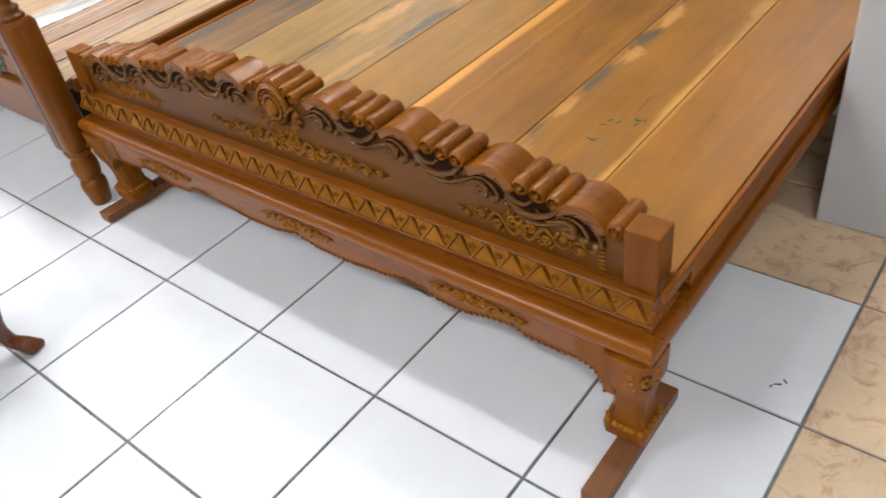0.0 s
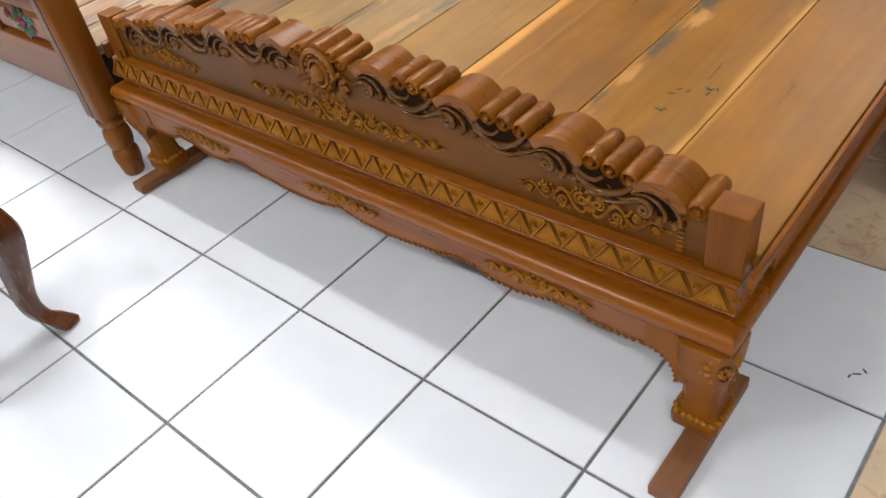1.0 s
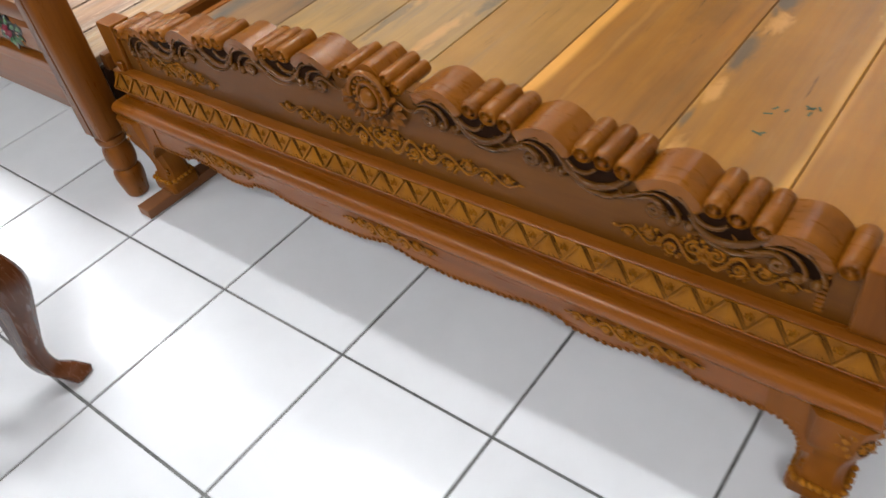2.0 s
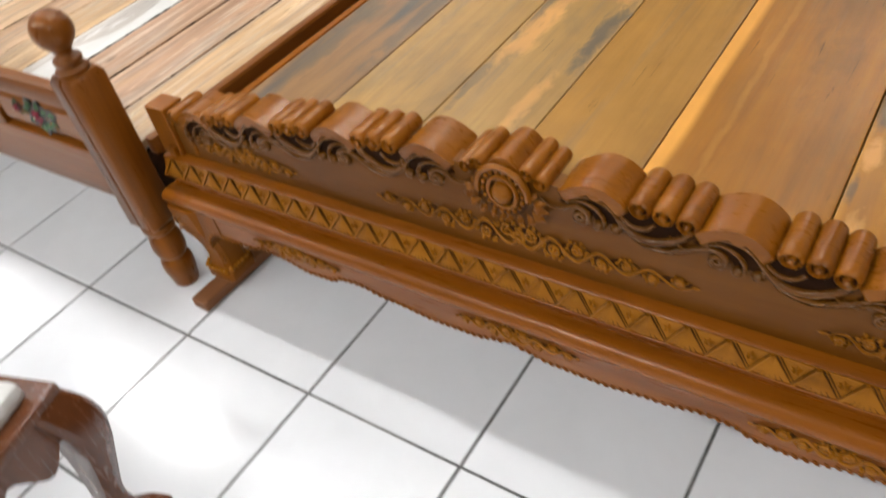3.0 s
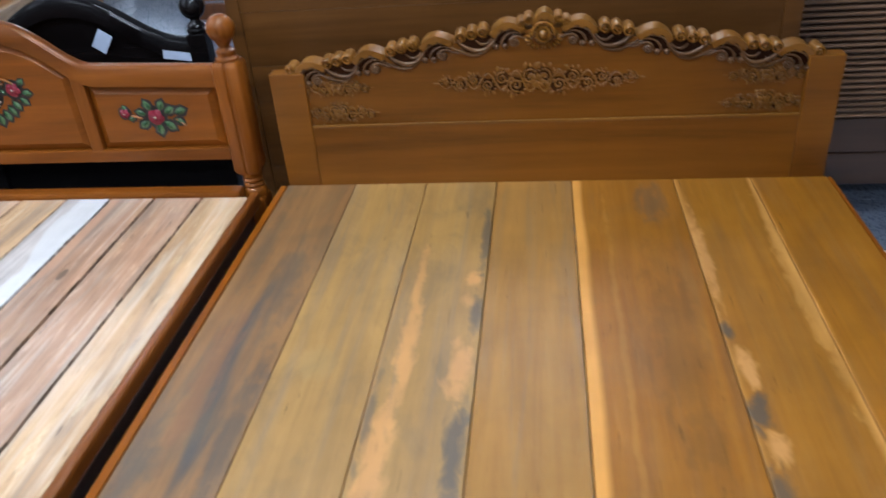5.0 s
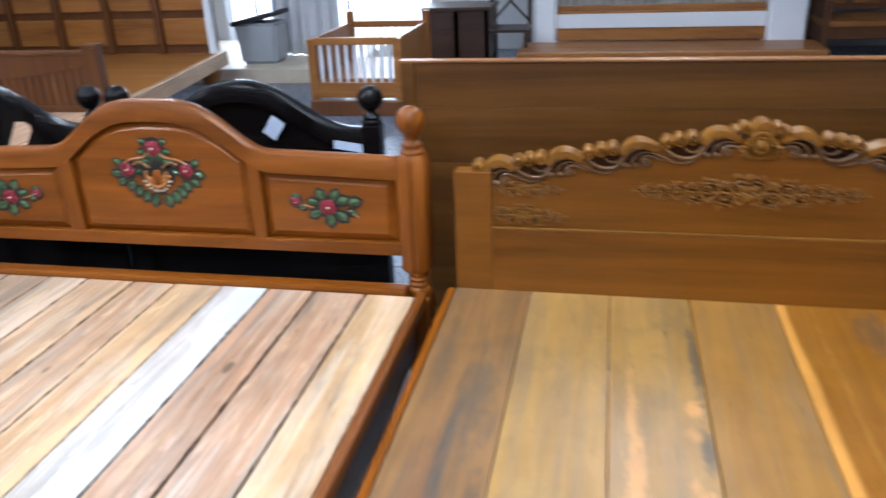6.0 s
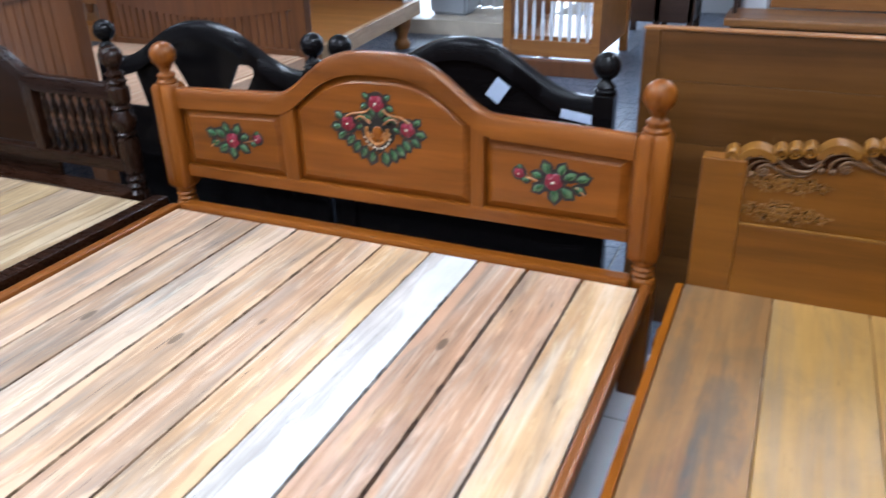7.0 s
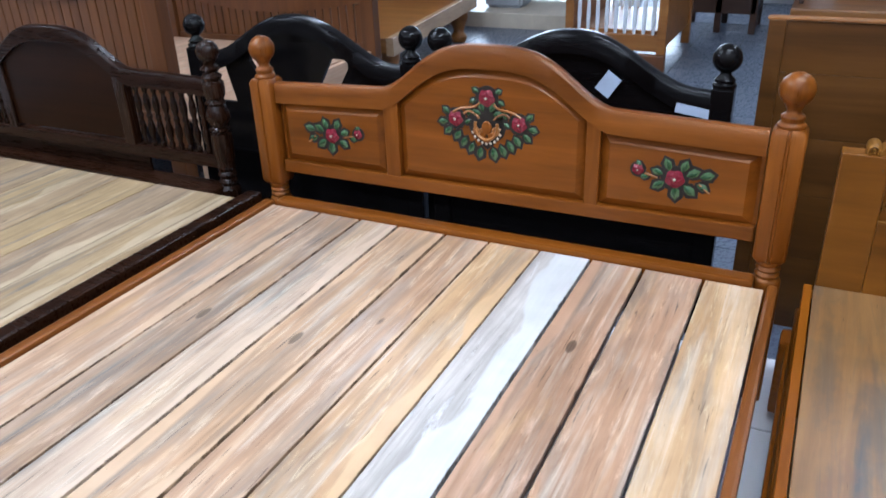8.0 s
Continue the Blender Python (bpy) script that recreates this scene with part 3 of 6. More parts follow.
def scroll_crest(owner, xc, y0, y1, yb, line, humps, rolls, scale=1.0, top_wood=TEAK_CARVED, front_wood=TEAK_CARVED, flower=1.0):
    """The rolled and scrolled crest of a carved board: a framed flower in the middle, then humps and triple rolls on both sides,
    with volutes under the humps and crescent bands under the rolls.
    line(d): the board's height at the distance d from its middle; yb: the board's face; humps, rolls: distances from the middle."""
    depth, ym, s = y1 - y0, (y0 + y1) / 2, scale
    sp = lambda rows: smooth_profile([(a * s, 0, b * s) for a, b in rows], 5)
    swell = lambda t: 0.55 + 0.6 * math.sin(math.pi * min(1, 0.12 + 0.8 * t))
    bm = bmesh.new()
    n = 17
    hw = 0.116 * s
    top = [(hw * (i / (n - 1) - 0.5), 0.030 * s * math.sin(math.pi * (i / (n - 1)) ** 1.15) ** 0.85 - 0.010 * s) for i in range(n)]
    low = [(a * 0.78, b - 0.017 * s) for a, b in reversed(top)]
    prism(bm, top + low, -depth / 2, depth / 2, "y", 0.0072 * s)
    hump0 = part("hump", bm, top_wood, owner, "rounded carved hump of the crest", 50, at=(xc, ym, -5))
    bm = bmesh.new()
    r = 0.0182 * s
    lathe(bm, [(r * 0.12, -depth / 2 + 0.002), (r * 0.30, -depth / 2 - 0.002), (r * 0.42, -depth / 2 + 0.006), (r * 0.55, -depth / 2 + 0.006), (r * 0.72, -depth / 2 - 0.002), (r * 0.93, -depth / 2 + 0.002), (r, -depth / 2 + 0.008), (r, depth / 2 - 0.006), (r * 0.9, depth / 2), (r * 0.3, depth / 2 + 0.001)], segs=16)
    bmesh.ops.rotate(bm, verts=bm.verts, matrix=Matrix.Rotation(radians(-90), 3, "X"))
    roll0 = part("roll", bm, top_wood, owner, "small carved roll of the crest", 50, at=(xc, ym, -5))
    # volutes: a wavy stem that ends in a spiral, and two fingers that end in balls
    bm = bmesh.new()
    tube(bm, sp([(-0.096, -0.020), (-0.076, -0.036), (-0.058, -0.034), (-0.038, -0.021), (-0.020, -0.018), (-0.005, -0.028)]) + curl(-0.018 * s, -0.038 * s, 0, 0.0142 * s, 1.6, 0.55, -1, 24, 0.12), 0.0046 * s, 7, lambda t: 0.35 + 0.85 * min(1, t * 2.2))
    for rows, ball in (([(-0.048, -0.016), (-0.022, -0.004), (0.004, -0.009), (0.021, -0.026), (0.023, -0.042)], (0.0145, -0.0455)), ([(-0.036, 0.001), (-0.006, 0.010), (0.025, 0.003), (0.047, -0.018), (0.053, -0.036)], (0.0445, -0.0415))):
        tube(bm, sp(rows), 0.0043 * s, 7, lambda t: 0.3 + 0.85 * t ** 0.6)
        bmesh.ops.create_icosphere(bm, subdivisions=2, radius=0.0102 * s, matrix=Matrix.Translation((ball[0] * s, 0.001, ball[1] * s)))
    vol0 = part("volute", bm, front_wood, owner, "carved spiral volutes", 60, at=(xc, y0, -5))
    # flat dark plate: deep shade behind the volutes, put in as colour
    bm = bmesh.new()
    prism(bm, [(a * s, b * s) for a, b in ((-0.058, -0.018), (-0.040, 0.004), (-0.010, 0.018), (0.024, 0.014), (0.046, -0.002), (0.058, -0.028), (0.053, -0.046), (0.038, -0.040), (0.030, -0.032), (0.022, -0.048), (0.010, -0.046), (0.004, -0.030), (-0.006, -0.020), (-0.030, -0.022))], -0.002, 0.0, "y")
    hol0 = part("hollow", bm, HOLLOW_SHADE, owner, "dark plate for the shade behind the volutes", at=(xc, y0, -5))
    # crescents: three nested bands that run from the hump's foot under the rolls and up into them
    bm = bmesh.new()
    for rows, rad in (([(-0.066, -0.012), (-0.048, -0.026), (-0.026, -0.024), (-0.012, -0.008)], 0.0040),
                      ([(-0.070, -0.020), (-0.040, -0.044), (-0.004, -0.043), (0.028, -0.022), (0.046, 0.004)], 0.0066)):
        tube(bm, sp(rows), rad * s, 8, swell)
    tube(bm, sp([(-0.060, -0.032), (-0.030, -0.056), (0.010, -0.057), (0.045, -0.036), (0.072, -0.016)]), 0.0046 * s, 6, swell)
    lip0 = part("lip", bm, front_wood, owner, "nested crescent bands carved under the rolls", 60, at=(xc, y0, -5))
    # the same painted shade between the crescents and rolls
    bm = bmesh.new()
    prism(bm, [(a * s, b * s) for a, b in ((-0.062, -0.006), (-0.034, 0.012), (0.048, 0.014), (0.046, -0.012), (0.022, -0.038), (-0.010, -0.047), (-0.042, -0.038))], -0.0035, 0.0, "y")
    slot0 = part("hollow", bm, HOLLOW_SHADE, owner, "dark plate for the shade between the crescent bands", at=(xc, y0, -5))
    for side in (1, -1):
        flip = Matrix.Diagonal((side, 1, 1, 1))
        for c in humps:
            z = line(c)
            slope = math.atan2(line(c + 0.05) - line(c - 0.05), 0.1) * side
            lean = Matrix.Rotation(-slope, 4, "Y")
            again(hump0, Matrix.Translation((xc + side * c, ym, z + 0.012 * s)) @ lean @ flip)
            again(vol0, Matrix.Translation((xc + side * c, yb - 0.005, z - 0.001 * s)) @ lean @ flip @ Matrix.Diagonal((0.92, 1, 0.88, 1)))
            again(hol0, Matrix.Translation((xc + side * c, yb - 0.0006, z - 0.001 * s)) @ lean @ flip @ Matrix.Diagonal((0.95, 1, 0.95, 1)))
        for c, count in rolls:
            z = line(c)
            for k in range(count):
                c2 = c + (k - (count - 1) / 2) * 0.0352 * s
                again(roll0, Matrix.Translation((xc + side * c2, ym, line(c2) + (0.015 - 0.002 * abs(k - 0.5)) * s)))
            if count > 1:
                slope = math.atan2(line(c + 0.05) - line(c - 0.05), 0.1) * side
                lean = Matrix.Rotation(-slope, 4, "Y")
                again(slot0, Matrix.Translation((xc + side * c, yb - 0.0003, z + 0.002)) @ lean @ flip)
                again(lip0, Matrix.Translation((xc + side * c, yb - 0.0045, z + 0.001 * s)) @ lean @ flip @ Matrix.Diagonal((0.96, 1, 0.88, 1)))
    # middle: a small crown over a beaded oval boss between two leaf fans
    z = line(0)
    again(hump0, Matrix.Translation((xc, ym, z + 0.020 * s)) @ Matrix.Diagonal((0.66, 1, 1.05, 1)))
    for side in (1, -1):
        for dx, dz in ((0.045, 0.018), (0.068, 0.006)):
            again(roll0, Matrix.Translation((xc + side * dx * s, ym, z + dz * s)) @ Matrix.Diagonal((0.8, 1, 0.8, 1)))
    for o in (hump0, roll0, vol0, hol0, slot0, lip0):
        bpy.data.objects.remove(o)
    s = scale * flower
    zc, yf = z - 0.026 * scale, y0 - 0.001
    oval = lambda rx, rz, m, a0=0.0, a1=2 * math.pi: [(xc + rx * s * math.cos(a0 + (a1 - a0) * i / m), zc + rz * s * math.sin(a0 + (a1 - a0) * i / m)) for i in range(m + 1)]
    # ground plate with the flower's crevice shade in its colour
    bm = bmesh.new()
    prism(bm, oval(0.046, 0.047, 24)[:-1], yf, yb, "y")
    part("flower_ground", bm, CARVING_SHADE, owner, "ground behind the carved flower, darkened for shade")
    bm = bmesh.new()
    tube(bm, [(x, yf - 0.003, q) for x, q in oval(0.026, 0.030, 24)], 0.0048 * s, 6)
    tube(bm, [(x, yf - 0.003, q) for x, q in oval(0.047, 0.050, 20, -0.1, math.pi + 0.1)], 0.0062 * s, 6)
    part("shell_rim", bm, top_wood, owner, "carved oval rim of the flower", 60)
    bm = bmesh.new()
    for x, q in oval(0.0365, 0.040, 18)[:-1]:
        bmesh.ops.create_icosphere(bm, subdivisions=1, radius=0.0052 * s, matrix=Matrix.Translation((x, yf - 0.002, q)))
    tagged(part("beading", bm, top_wood, owner, "ring of carved beads round the flower", 60), kind="stuff")
    bm = bmesh.new()
    petal(bm, 0, 0, 0, 0.030 * s, 0.015 * s, math.pi / 2, 0.010)
    first = None
    for side in (1, -1):
        for dx, dz, a, g in ((0.046, -0.006, 0.9, 0.8), (0.050, -0.014, 0.35, 0.95), (0.050, -0.022, -0.1, 1.05), (0.046, -0.030, -0.55, 1.05), (0.038, -0.038, -1.0, 0.9), (0.022, -0.042, -1.3, 0.75), (0.006, -0.046, -1.5, 0.6)):
            ang = a if side > 0 else math.pi - a
            m = Matrix.Translation((xc + side * dx * s, min(yf, yb) + 0.002, zc + dz * s)) @ Matrix.Rotation(-(ang - math.pi / 2), 4, "Y") @ Matrix.Diagonal((g, 1.2, g, 1))
            if first is None:
                first = part("leaf", bm, top_wood, owner, "carved leaf of the flower's fans", 85, at=(xc, yf, zc))
                first.matrix_basis = Matrix.Translation(-BASE[owner]) @ m
            else:
                again(first, m)
    bm = bmesh.new()
    lathe(bm, [(0.002, -0.016), (0.010, -0.014), (0.015, -0.010), (0.018, -0.004), (0.018, 0.002)], segs=16)
    bmesh.ops.rotate(bm, verts=bm.verts, matrix=Matrix.Rotation(radians(-90), 3, "X"))
    bmesh.ops.scale(bm, verts=bm.verts, vec=(s, 1, s * 1.2))
    bmesh.ops.translate(bm, verts=bm.verts, vec=(xc, yf - 0.002, zc))
    part("boss", bm, top_wood, owner, "carved oval boss of the flower", 60)


def carved_spray(owner, xc, zc, y, half, high, seed, both=True, name="floral_carving", thick=1.0, timber=TEAK_GOLD):
    """A running spray of carved stems, curls and leaves in low relief on the face at y, on a ground darkened for the
    shade between them.
    """
    rng = random.Random(seed)
    bm = bmesh.new()
    sides = (1, -1) if both else (1,)
    n = max(4, round(half / 0.045))
    for s in sides:
        stem = []
        for i in range(n * 5 + 1):
            t = i / (n * 5)
            stem.append((xc + s * t * half, y - 0.0045, zc - math.sin(t * n * math.pi) * high * 0.27 * (1 - 0.6 * t)))
        tube(bm, stem, 0.0026 * thick, 6, lambda t: 1.2 - 0.75 * t)
        tube(bm, [(x, y - 0.002, z + 0.0055 * thick) for x, y, z in stem[2:-3]], 0.0017 * thick, 4, lambda t: 1.1 - 0.6 * t)
        for i in range(n):
            t = (i + 0.5) / n
            fade = 1 - 0.62 * t
            up = 1 if i % 2 == 0 else -1
            cx, cz = xc + s * t * half, zc + up * high * 0.10 * fade
            r = high * 0.185 * fade
            tube(bm, curl(cx, cz, y - 0.0035, r, 1.55, (1.9 if s > 0 else 1.2) * up, -s * up, 18, 0.12), 0.0030 * thick, 5)
            for k in range(9):
                a = up * (-0.5 + 0.50 * k) if s > 0 else math.pi - up * (-0.5 + 0.50 * k)
                ln = high * (0.11 + 0.06 * (k % 2)) * fade * rng.uniform(0.8, 1.2)
                petal(bm, cx + r * 1.12 * math.cos(a), cz + r * 1.12 * math.sin(a), y - 0.002, ln * 1.15, ln * 0.66, a + rng.uniform(0.2, 0.7) * s * up, 0.006)
        petal(bm, xc + s * half * 0.99, zc, y - 0.002, high * 0.2, high * 0.07, 0 if s > 0 else math.pi, 0.004)
    for i in range(8):
        a = 2 * math.pi * i / 8
        petal(bm, xc + 0.003 * math.cos(a), zc + 0.003 * math.sin(a), y - 0.004, high * 0.17, high * 0.10, a, 0.007)
    ob = part(name, bm, timber, owner, "carved floral relief", 85)
    ground = bmesh.new()
    ends = (-1, 1) if both else (0, 1)
    m = n * 12
    top, low = [], []
    for i in range(m + 1):
        t = ends[0] + (ends[1] - ends[0]) * i / m
        fade = 1 - 0.75 * abs(t)
        j = 0.5 + 0.5 * math.sin(abs(t) * n * math.pi)
        top.append((xc + t * half, zc + high * (0.08 + 0.28 * j + rng.uniform(-0.05, 0.05)) * fade))
        low.append((xc + t * half, zc - high * (0.36 - 0.28 * j + rng.uniform(-0.05, 0.05)) * fade))
    prism(ground, top + low[::-1], y - 0.0012, y + 0.003, "y")
    part("carving_ground", ground, CARVING_SHADE, ob, "ground of the carving, darkened for the shade in its crevices")
    return ob


def build_carved_bed():
    bed = thing("carved_bed", "golden teak bed with scroll-carved footboard and headboard, bare plank deck", "bed", (AX, 1.2, 0.0), group="beds on display")
    bm = bmesh.new()
    # top ledge, chevron slope, cove, groove and bead
    rows = [(-0.07, 0.397), (-0.036, 0.399), (-0.014, 0.3975), (-0.010, 0.394), (-0.012, 0.3905), (-0.001, 0.352), (0.003, 0.350), (0.003, 0.346), (-0.006, 0.340), (-0.013, 0.331), (-0.017, 0.320), (-0.016, 0.311), (-0.006, 0.312), (0.010, 0.315), (0.021, 0.311), (0.029, 0.302), (0.031, 0.292), (0.027, 0.281), (0.021, 0.277), (-0.07, 0.276)]
    ring_sweep(bm, -0.070, 1.774, 0.182, 0.285, rows)
    part("foot_rail", bm, TEAK, bed, "moulded foot rail with a rounded bead", 40)
    bm = bmesh.new()
    ring_sweep(bm, -0.036, 1.780, 0.32, 2.19, rows, 0.3)
    part("frame", bm, TEAK_Y, bed, "moulded side frame", 40)
    # scalloped apron under the foot rail
    edge = [(0.0, 0.224), (0.025, 0.216), (0.08, 0.205), (0.17, 0.203), (0.28, 0.213), (0.36, 0.226), (0.405, 0.223), (0.44, 0.207), (0.50, 0.204), (0.60, 0.222), (0.64, 0.226), (0.67, 0.213), (0.74, 0.211), (0.84, 0.220), (1.0, 0.222)]
    def low(x):
        d = abs(x - AX)
        for (a, za), (b, zb) in zip(edge, edge[1:]):
            if d <= b:
                t = (d - a) / (b - a)
                return za + (zb - za) * t * t * (3 - 2 * t)
        return edge[-1][1]
    xs = [-0.068 + i * (1.844 / 92) for i in range(93)]
    bm = bmesh.new()
    for a, b in zip(xs, xs[1:]):
        va = [bm.verts.new(p) for p in ((a, 0.1600, 0.2775), (b, 0.1600, 0.2775), (b, 0.1625, low(b)), (a, 0.1625, low(a)))]
        vb = [bm.verts.new(p) for p in ((a, 0.195, 0.2775), (b, 0.195, 0.2775), (b, 0.195, low(b)), (a, 0.195, low(a)))]
        bm.faces.new(va), bm.faces.new(vb[::-1])
        bm.faces.new((va[3], va[2], vb[2], vb[3])), bm.faces.new((va[1], va[0], vb[0], vb[1]))
    bmesh.ops.remove_doubles(bm, verts=bm.verts, dist=1e-5)
    apron = part("apron", bm, TEAK, bed, "", 40)
    bm = bmesh.new()
    n = 120
    for i in range(n):
        x = -0.05 + 1.80 * (i + 0.5) / n
        m = Matrix.Translation((x, 0.1605, low(x) + 0.004)) @ Matrix.Rotation(radians(35), 4, "Y") @ Matrix.Diagonal((0.0145, 0.006, 0.0065, 1))
        bmesh.ops.create_icosphere(bm, subdivisions=1, radius=0.5, matrix=m)
    tagged(part("rope_edge", bm, TEAK_CARVED, apron, "twisted rope edge along the apron", 60), kind="stuff")
    for xa, xb in ((-0.037, -0.0145), (1.7795, 1.790)):
        bm = bmesh.new()
        box(bm, xa, xb, 0.196, 2.160, 0.3985, 0.4225, 0.003)
        part("side_rail", bm, TEAK_Y, bed, "narrow rail beside the deck boards")
    # planks under the side rails
    for xa, xb in ((-0.055, -0.025), (1.735, 1.765)):
        bm = bmesh.new()
        box(bm, xa, xb, 0.23, 2.14, 0.235, 0.2755, 0.003)
        part("side_apron", bm, TEAK_Y, bed)
    # feet
    def foot(xc, side):
        bm = bmesh.new()
        rows = [(0.043, 0.030), (0.045, 0.035), (0.045, 0.060), (0.041, 0.066), (0.036, 0.082), (0.0335, 0.105), (0.034, 0.135), (0.040, 0.17), (0.048, 0.20), (0.050, 0.277)]
        rows = smooth_profile(rows, 2)
        rings, inner = [], []
        for h, z in rows:
            lean = 0.012 * max(0, (z - 0.1) / 0.14) - 0.004
            c = h * (0.18 if z < 0.07 else 0.34)
            cx, cy = xc + side * lean * 0.6, 0.205 - lean
            rings.append([bm.verts.new((cx + a, cy + b, z)) for a, b in ((-h + c, -h), (h - c, -h), (h, -h + c), (h, h - c), (h - c, h), (-h + c, h), (-h, h - c), (-h, -h + c))])
            if z > 0.085:
                inner.append((cx - side * (h - c * 0.4), cy - h + c * 0.25, z))
        for a, b in zip(rings, rings[1:]):
            for k in range(8):
                bm.faces.new((a[k], a[(k + 1) % 8], b[(k + 1) % 8], b[k]))
        bm.faces.new(rings[0][::-1]), bm.faces.new(rings[-1])
        leg = part("leg", bm, TEAK_Z, bed, "carved cabriole foot with a rope ring", 40)
        # curved bracket between the foot and the apron
        bm = bmesh.new()
        bx = xc + side * 0.005 - side * 0.044
        arc = [(bx - side * 0.062 * (1 - math.cos(math.pi / 2 * k / 8)), 0.160 + 0.060 * math.sin(math.pi / 2 * k / 8)) for k in range(9)]
        prism(bm, arc + [(bx - side * 0.062, 0.2765), (bx + side * 0.02, 0.2765), (bx + side * 0.02, 0.160)], 0.1585, 0.192, "y")
        part("bracket", bm, TEAK_Z, leg, "", 40)
        bm = bmesh.new()
        for i in range(22):
            t = i / 22
            a = 2 * math.pi * t
            sq = 1 / max(abs(math.cos(a)), abs(math.sin(a)))
            m = Matrix.Translation((xc + 0.042 * min(sq, 1.25) * math.cos(a), 0.207 + 0.042 * min(sq, 1.25) * math.sin(a), 0.068)) @ Matrix.Rotation(a + 1.57, 4, "Z") @ Matrix.Rotation(0.6, 4, "Y") @ Matrix.Diagonal((0.018, 0.014, 0.012, 1))
            bmesh.ops.create_icosphere(bm, subdivisions=1, radius=0.5, matrix=m)
        tagged(part("rope_ring", bm, TEAK_GOLD, leg, "", 60), kind="stuff")
        # a rope runs up the inner edge and along the bracket
        bm = bmesh.new()
        for x, y, z in inner[:-8:1] + [(x, 0.1595, z) for x, z in arc]:
            m = Matrix.Translation((x, y, z)) @ Matrix.Rotation(0.5, 4, "Y") @ Matrix.Diagonal((0.009, 0.008, 0.012, 1))
            bmesh.ops.create_icosphere(bm, subdivisions=1, radius=0.5, matrix=m)
        tagged(part("rope_edge", bm, TEAK_CARVED, leg, "", 60), kind="stuff")
        # carved rosette on the knee's corner, with leaves on both faces
        turned = Matrix.Translation((xc + side * 0.0466, 0.1555, 0.236)) @ Matrix.Rotation(radians(45 * side), 4, "Z")
        # ground plate with shade between the knee leaves painted in
        ground = bmesh.new()
        prism(ground, [(0.0125 * math.cos(a), 0.022 * math.sin(a)) for a in [math.pi * k / 9 for k in range(18)]], -0.001, 0.004, "y")
        bmesh.ops.transform(ground, matrix=turned, verts=ground.verts)
        part("knee_ground", ground, CARVING_SHADE, leg, "ground of the knee carving, darkened for shade")
        bm = bmesh.new()
        petal(bm, 0.003, 0, -0.001, 0.016, 0.0095, 0, 0.007)
        leaf0 = part("knee_leaf", bm, TEAK_GOLD, leg, "carved leaf on the knee", 60, at=(xc, 0.16, 0.236))
        front = Matrix.Translation((xc + side * 0.034, 0.1468, 0.236))
        flank = Matrix.Translation((xc + side * 0.0552, 0.166, 0.236)) @ Matrix.Rotation(radians(90 * side), 4, "Z")
        spots = [(turned, 0, 0, 0.78 * k, 0.8) for k in range(8)]
        for face, way in ((front, -side), (flank, side)):
            spots += [(face, way * dx, dz, a if way > 0 else math.pi - a, g) for dx, dz, a, g in ((0.0, 0.014, 0.9, 0.9), (0.004, 0.004, 0.3, 1.0), (0.003, -0.006, -0.3, 0.9), (0.0, -0.016, -0.9, 0.8), (0.016, 0.012, 0.6, 0.7), (0.018, -0.006, -0.5, 0.6))]
        for k, (face, dx, dz, a, g) in enumerate(spots):
            m = face @ Matrix.Translation((dx, 0, dz)) @ Matrix.Rotation(-a, 4, "Y") @ Matrix.Scale(g, 4)
            if k:
                again(leaf0, m)
            else:
                leaf0.matrix_basis = Matrix.Translation(-BASE[leg]) @ m
    foot(1.733, 1)
    foot(-0.028, -1)
    for xc in (1.733, -0.028):
        bm = bmesh.new()
        box(bm, xc - 0.045, xc + 0.045, 2.05, 2.14, 0.03, 0.276, 0.01)
        part("leg", bm, TEAK, bed)
    # footboard
    def crest(d):
        return 0.577 - 0.02 * d - 0.1 * d * d
    xs = [AX + (i - 30) / 30 * 0.862 for i in range(61)]
    top = [(x, crest(abs(x - AX)) + 0.006) for x in xs]
    bm = bmesh.new()
    prism(bm, [(xs[0], 0.398), (xs[-1], 0.398)] + top[::-1], 0.217, 0.250, "y")
    fb = part("footboard", bm, wood("footboard_teak", (0.080, 0.026, 0.0024), (0.130, 0.043, 0.0038), (0.172, 0.060, 0.0062), "X", rough=0.36, vary=0.0, gloss=0.2, amber=0.8), bed, "carved footboard")
    scroll_crest(fb, AX, 0.209, 0.296, 0.217, crest, (0.152, 0.362, 0.580, 0.768), ((0.262, 3), (0.472, 3), (0.683, 3), (0.836, 1)), front_wood=FOOT_SCROLL)
    for xa, xb in ((-0.070, -0.006), (1.704, 1.768)):
        bm = bmesh.new()
        box(bm, xa, xb, 0.206, 0.262, 0.398, 0.521, 0.004)
        part("end_block", bm, TEAK_Z, fb, "square end block of the footboard")
        bm = bmesh.new()
        for i in range(9):
            x = xb + 0.045 if xa < 0.5 else xa - 0.045
            box(bm, x - 0.006, x + 0.006, 0.2135, 0.218, 0.408 + i * 0.0095, 0.414 + i * 0.0095, 0.0015)
        part("notched_edge", bm, TEAK_CARVED, fb)
    carved_spray(fb, AX + 0.015, 0.452, 0.217, 0.295, 0.080, 3)
    carved_spray(fb, 0.210, 0.442, 0.217, 0.135, 0.070, 5)
    carved_spray(fb, 1.492, 0.440, 0.217, 0.142, 0.084, 7)
    # running band: raised triangles with a bar along one edge, dark strips for shaded knife cuts, and fronds between
    strip = bmesh.new()
    prism(strip, [(0.1925, 0.3895), (0.1955, 0.3895), (0.185, 0.353), (0.1815, 0.353)], -0.060, 1.768, "x")
    part("band_ground", strip, TEAK_GOLD, bed, "ground of the chevron band")
    tri = bmesh.new()
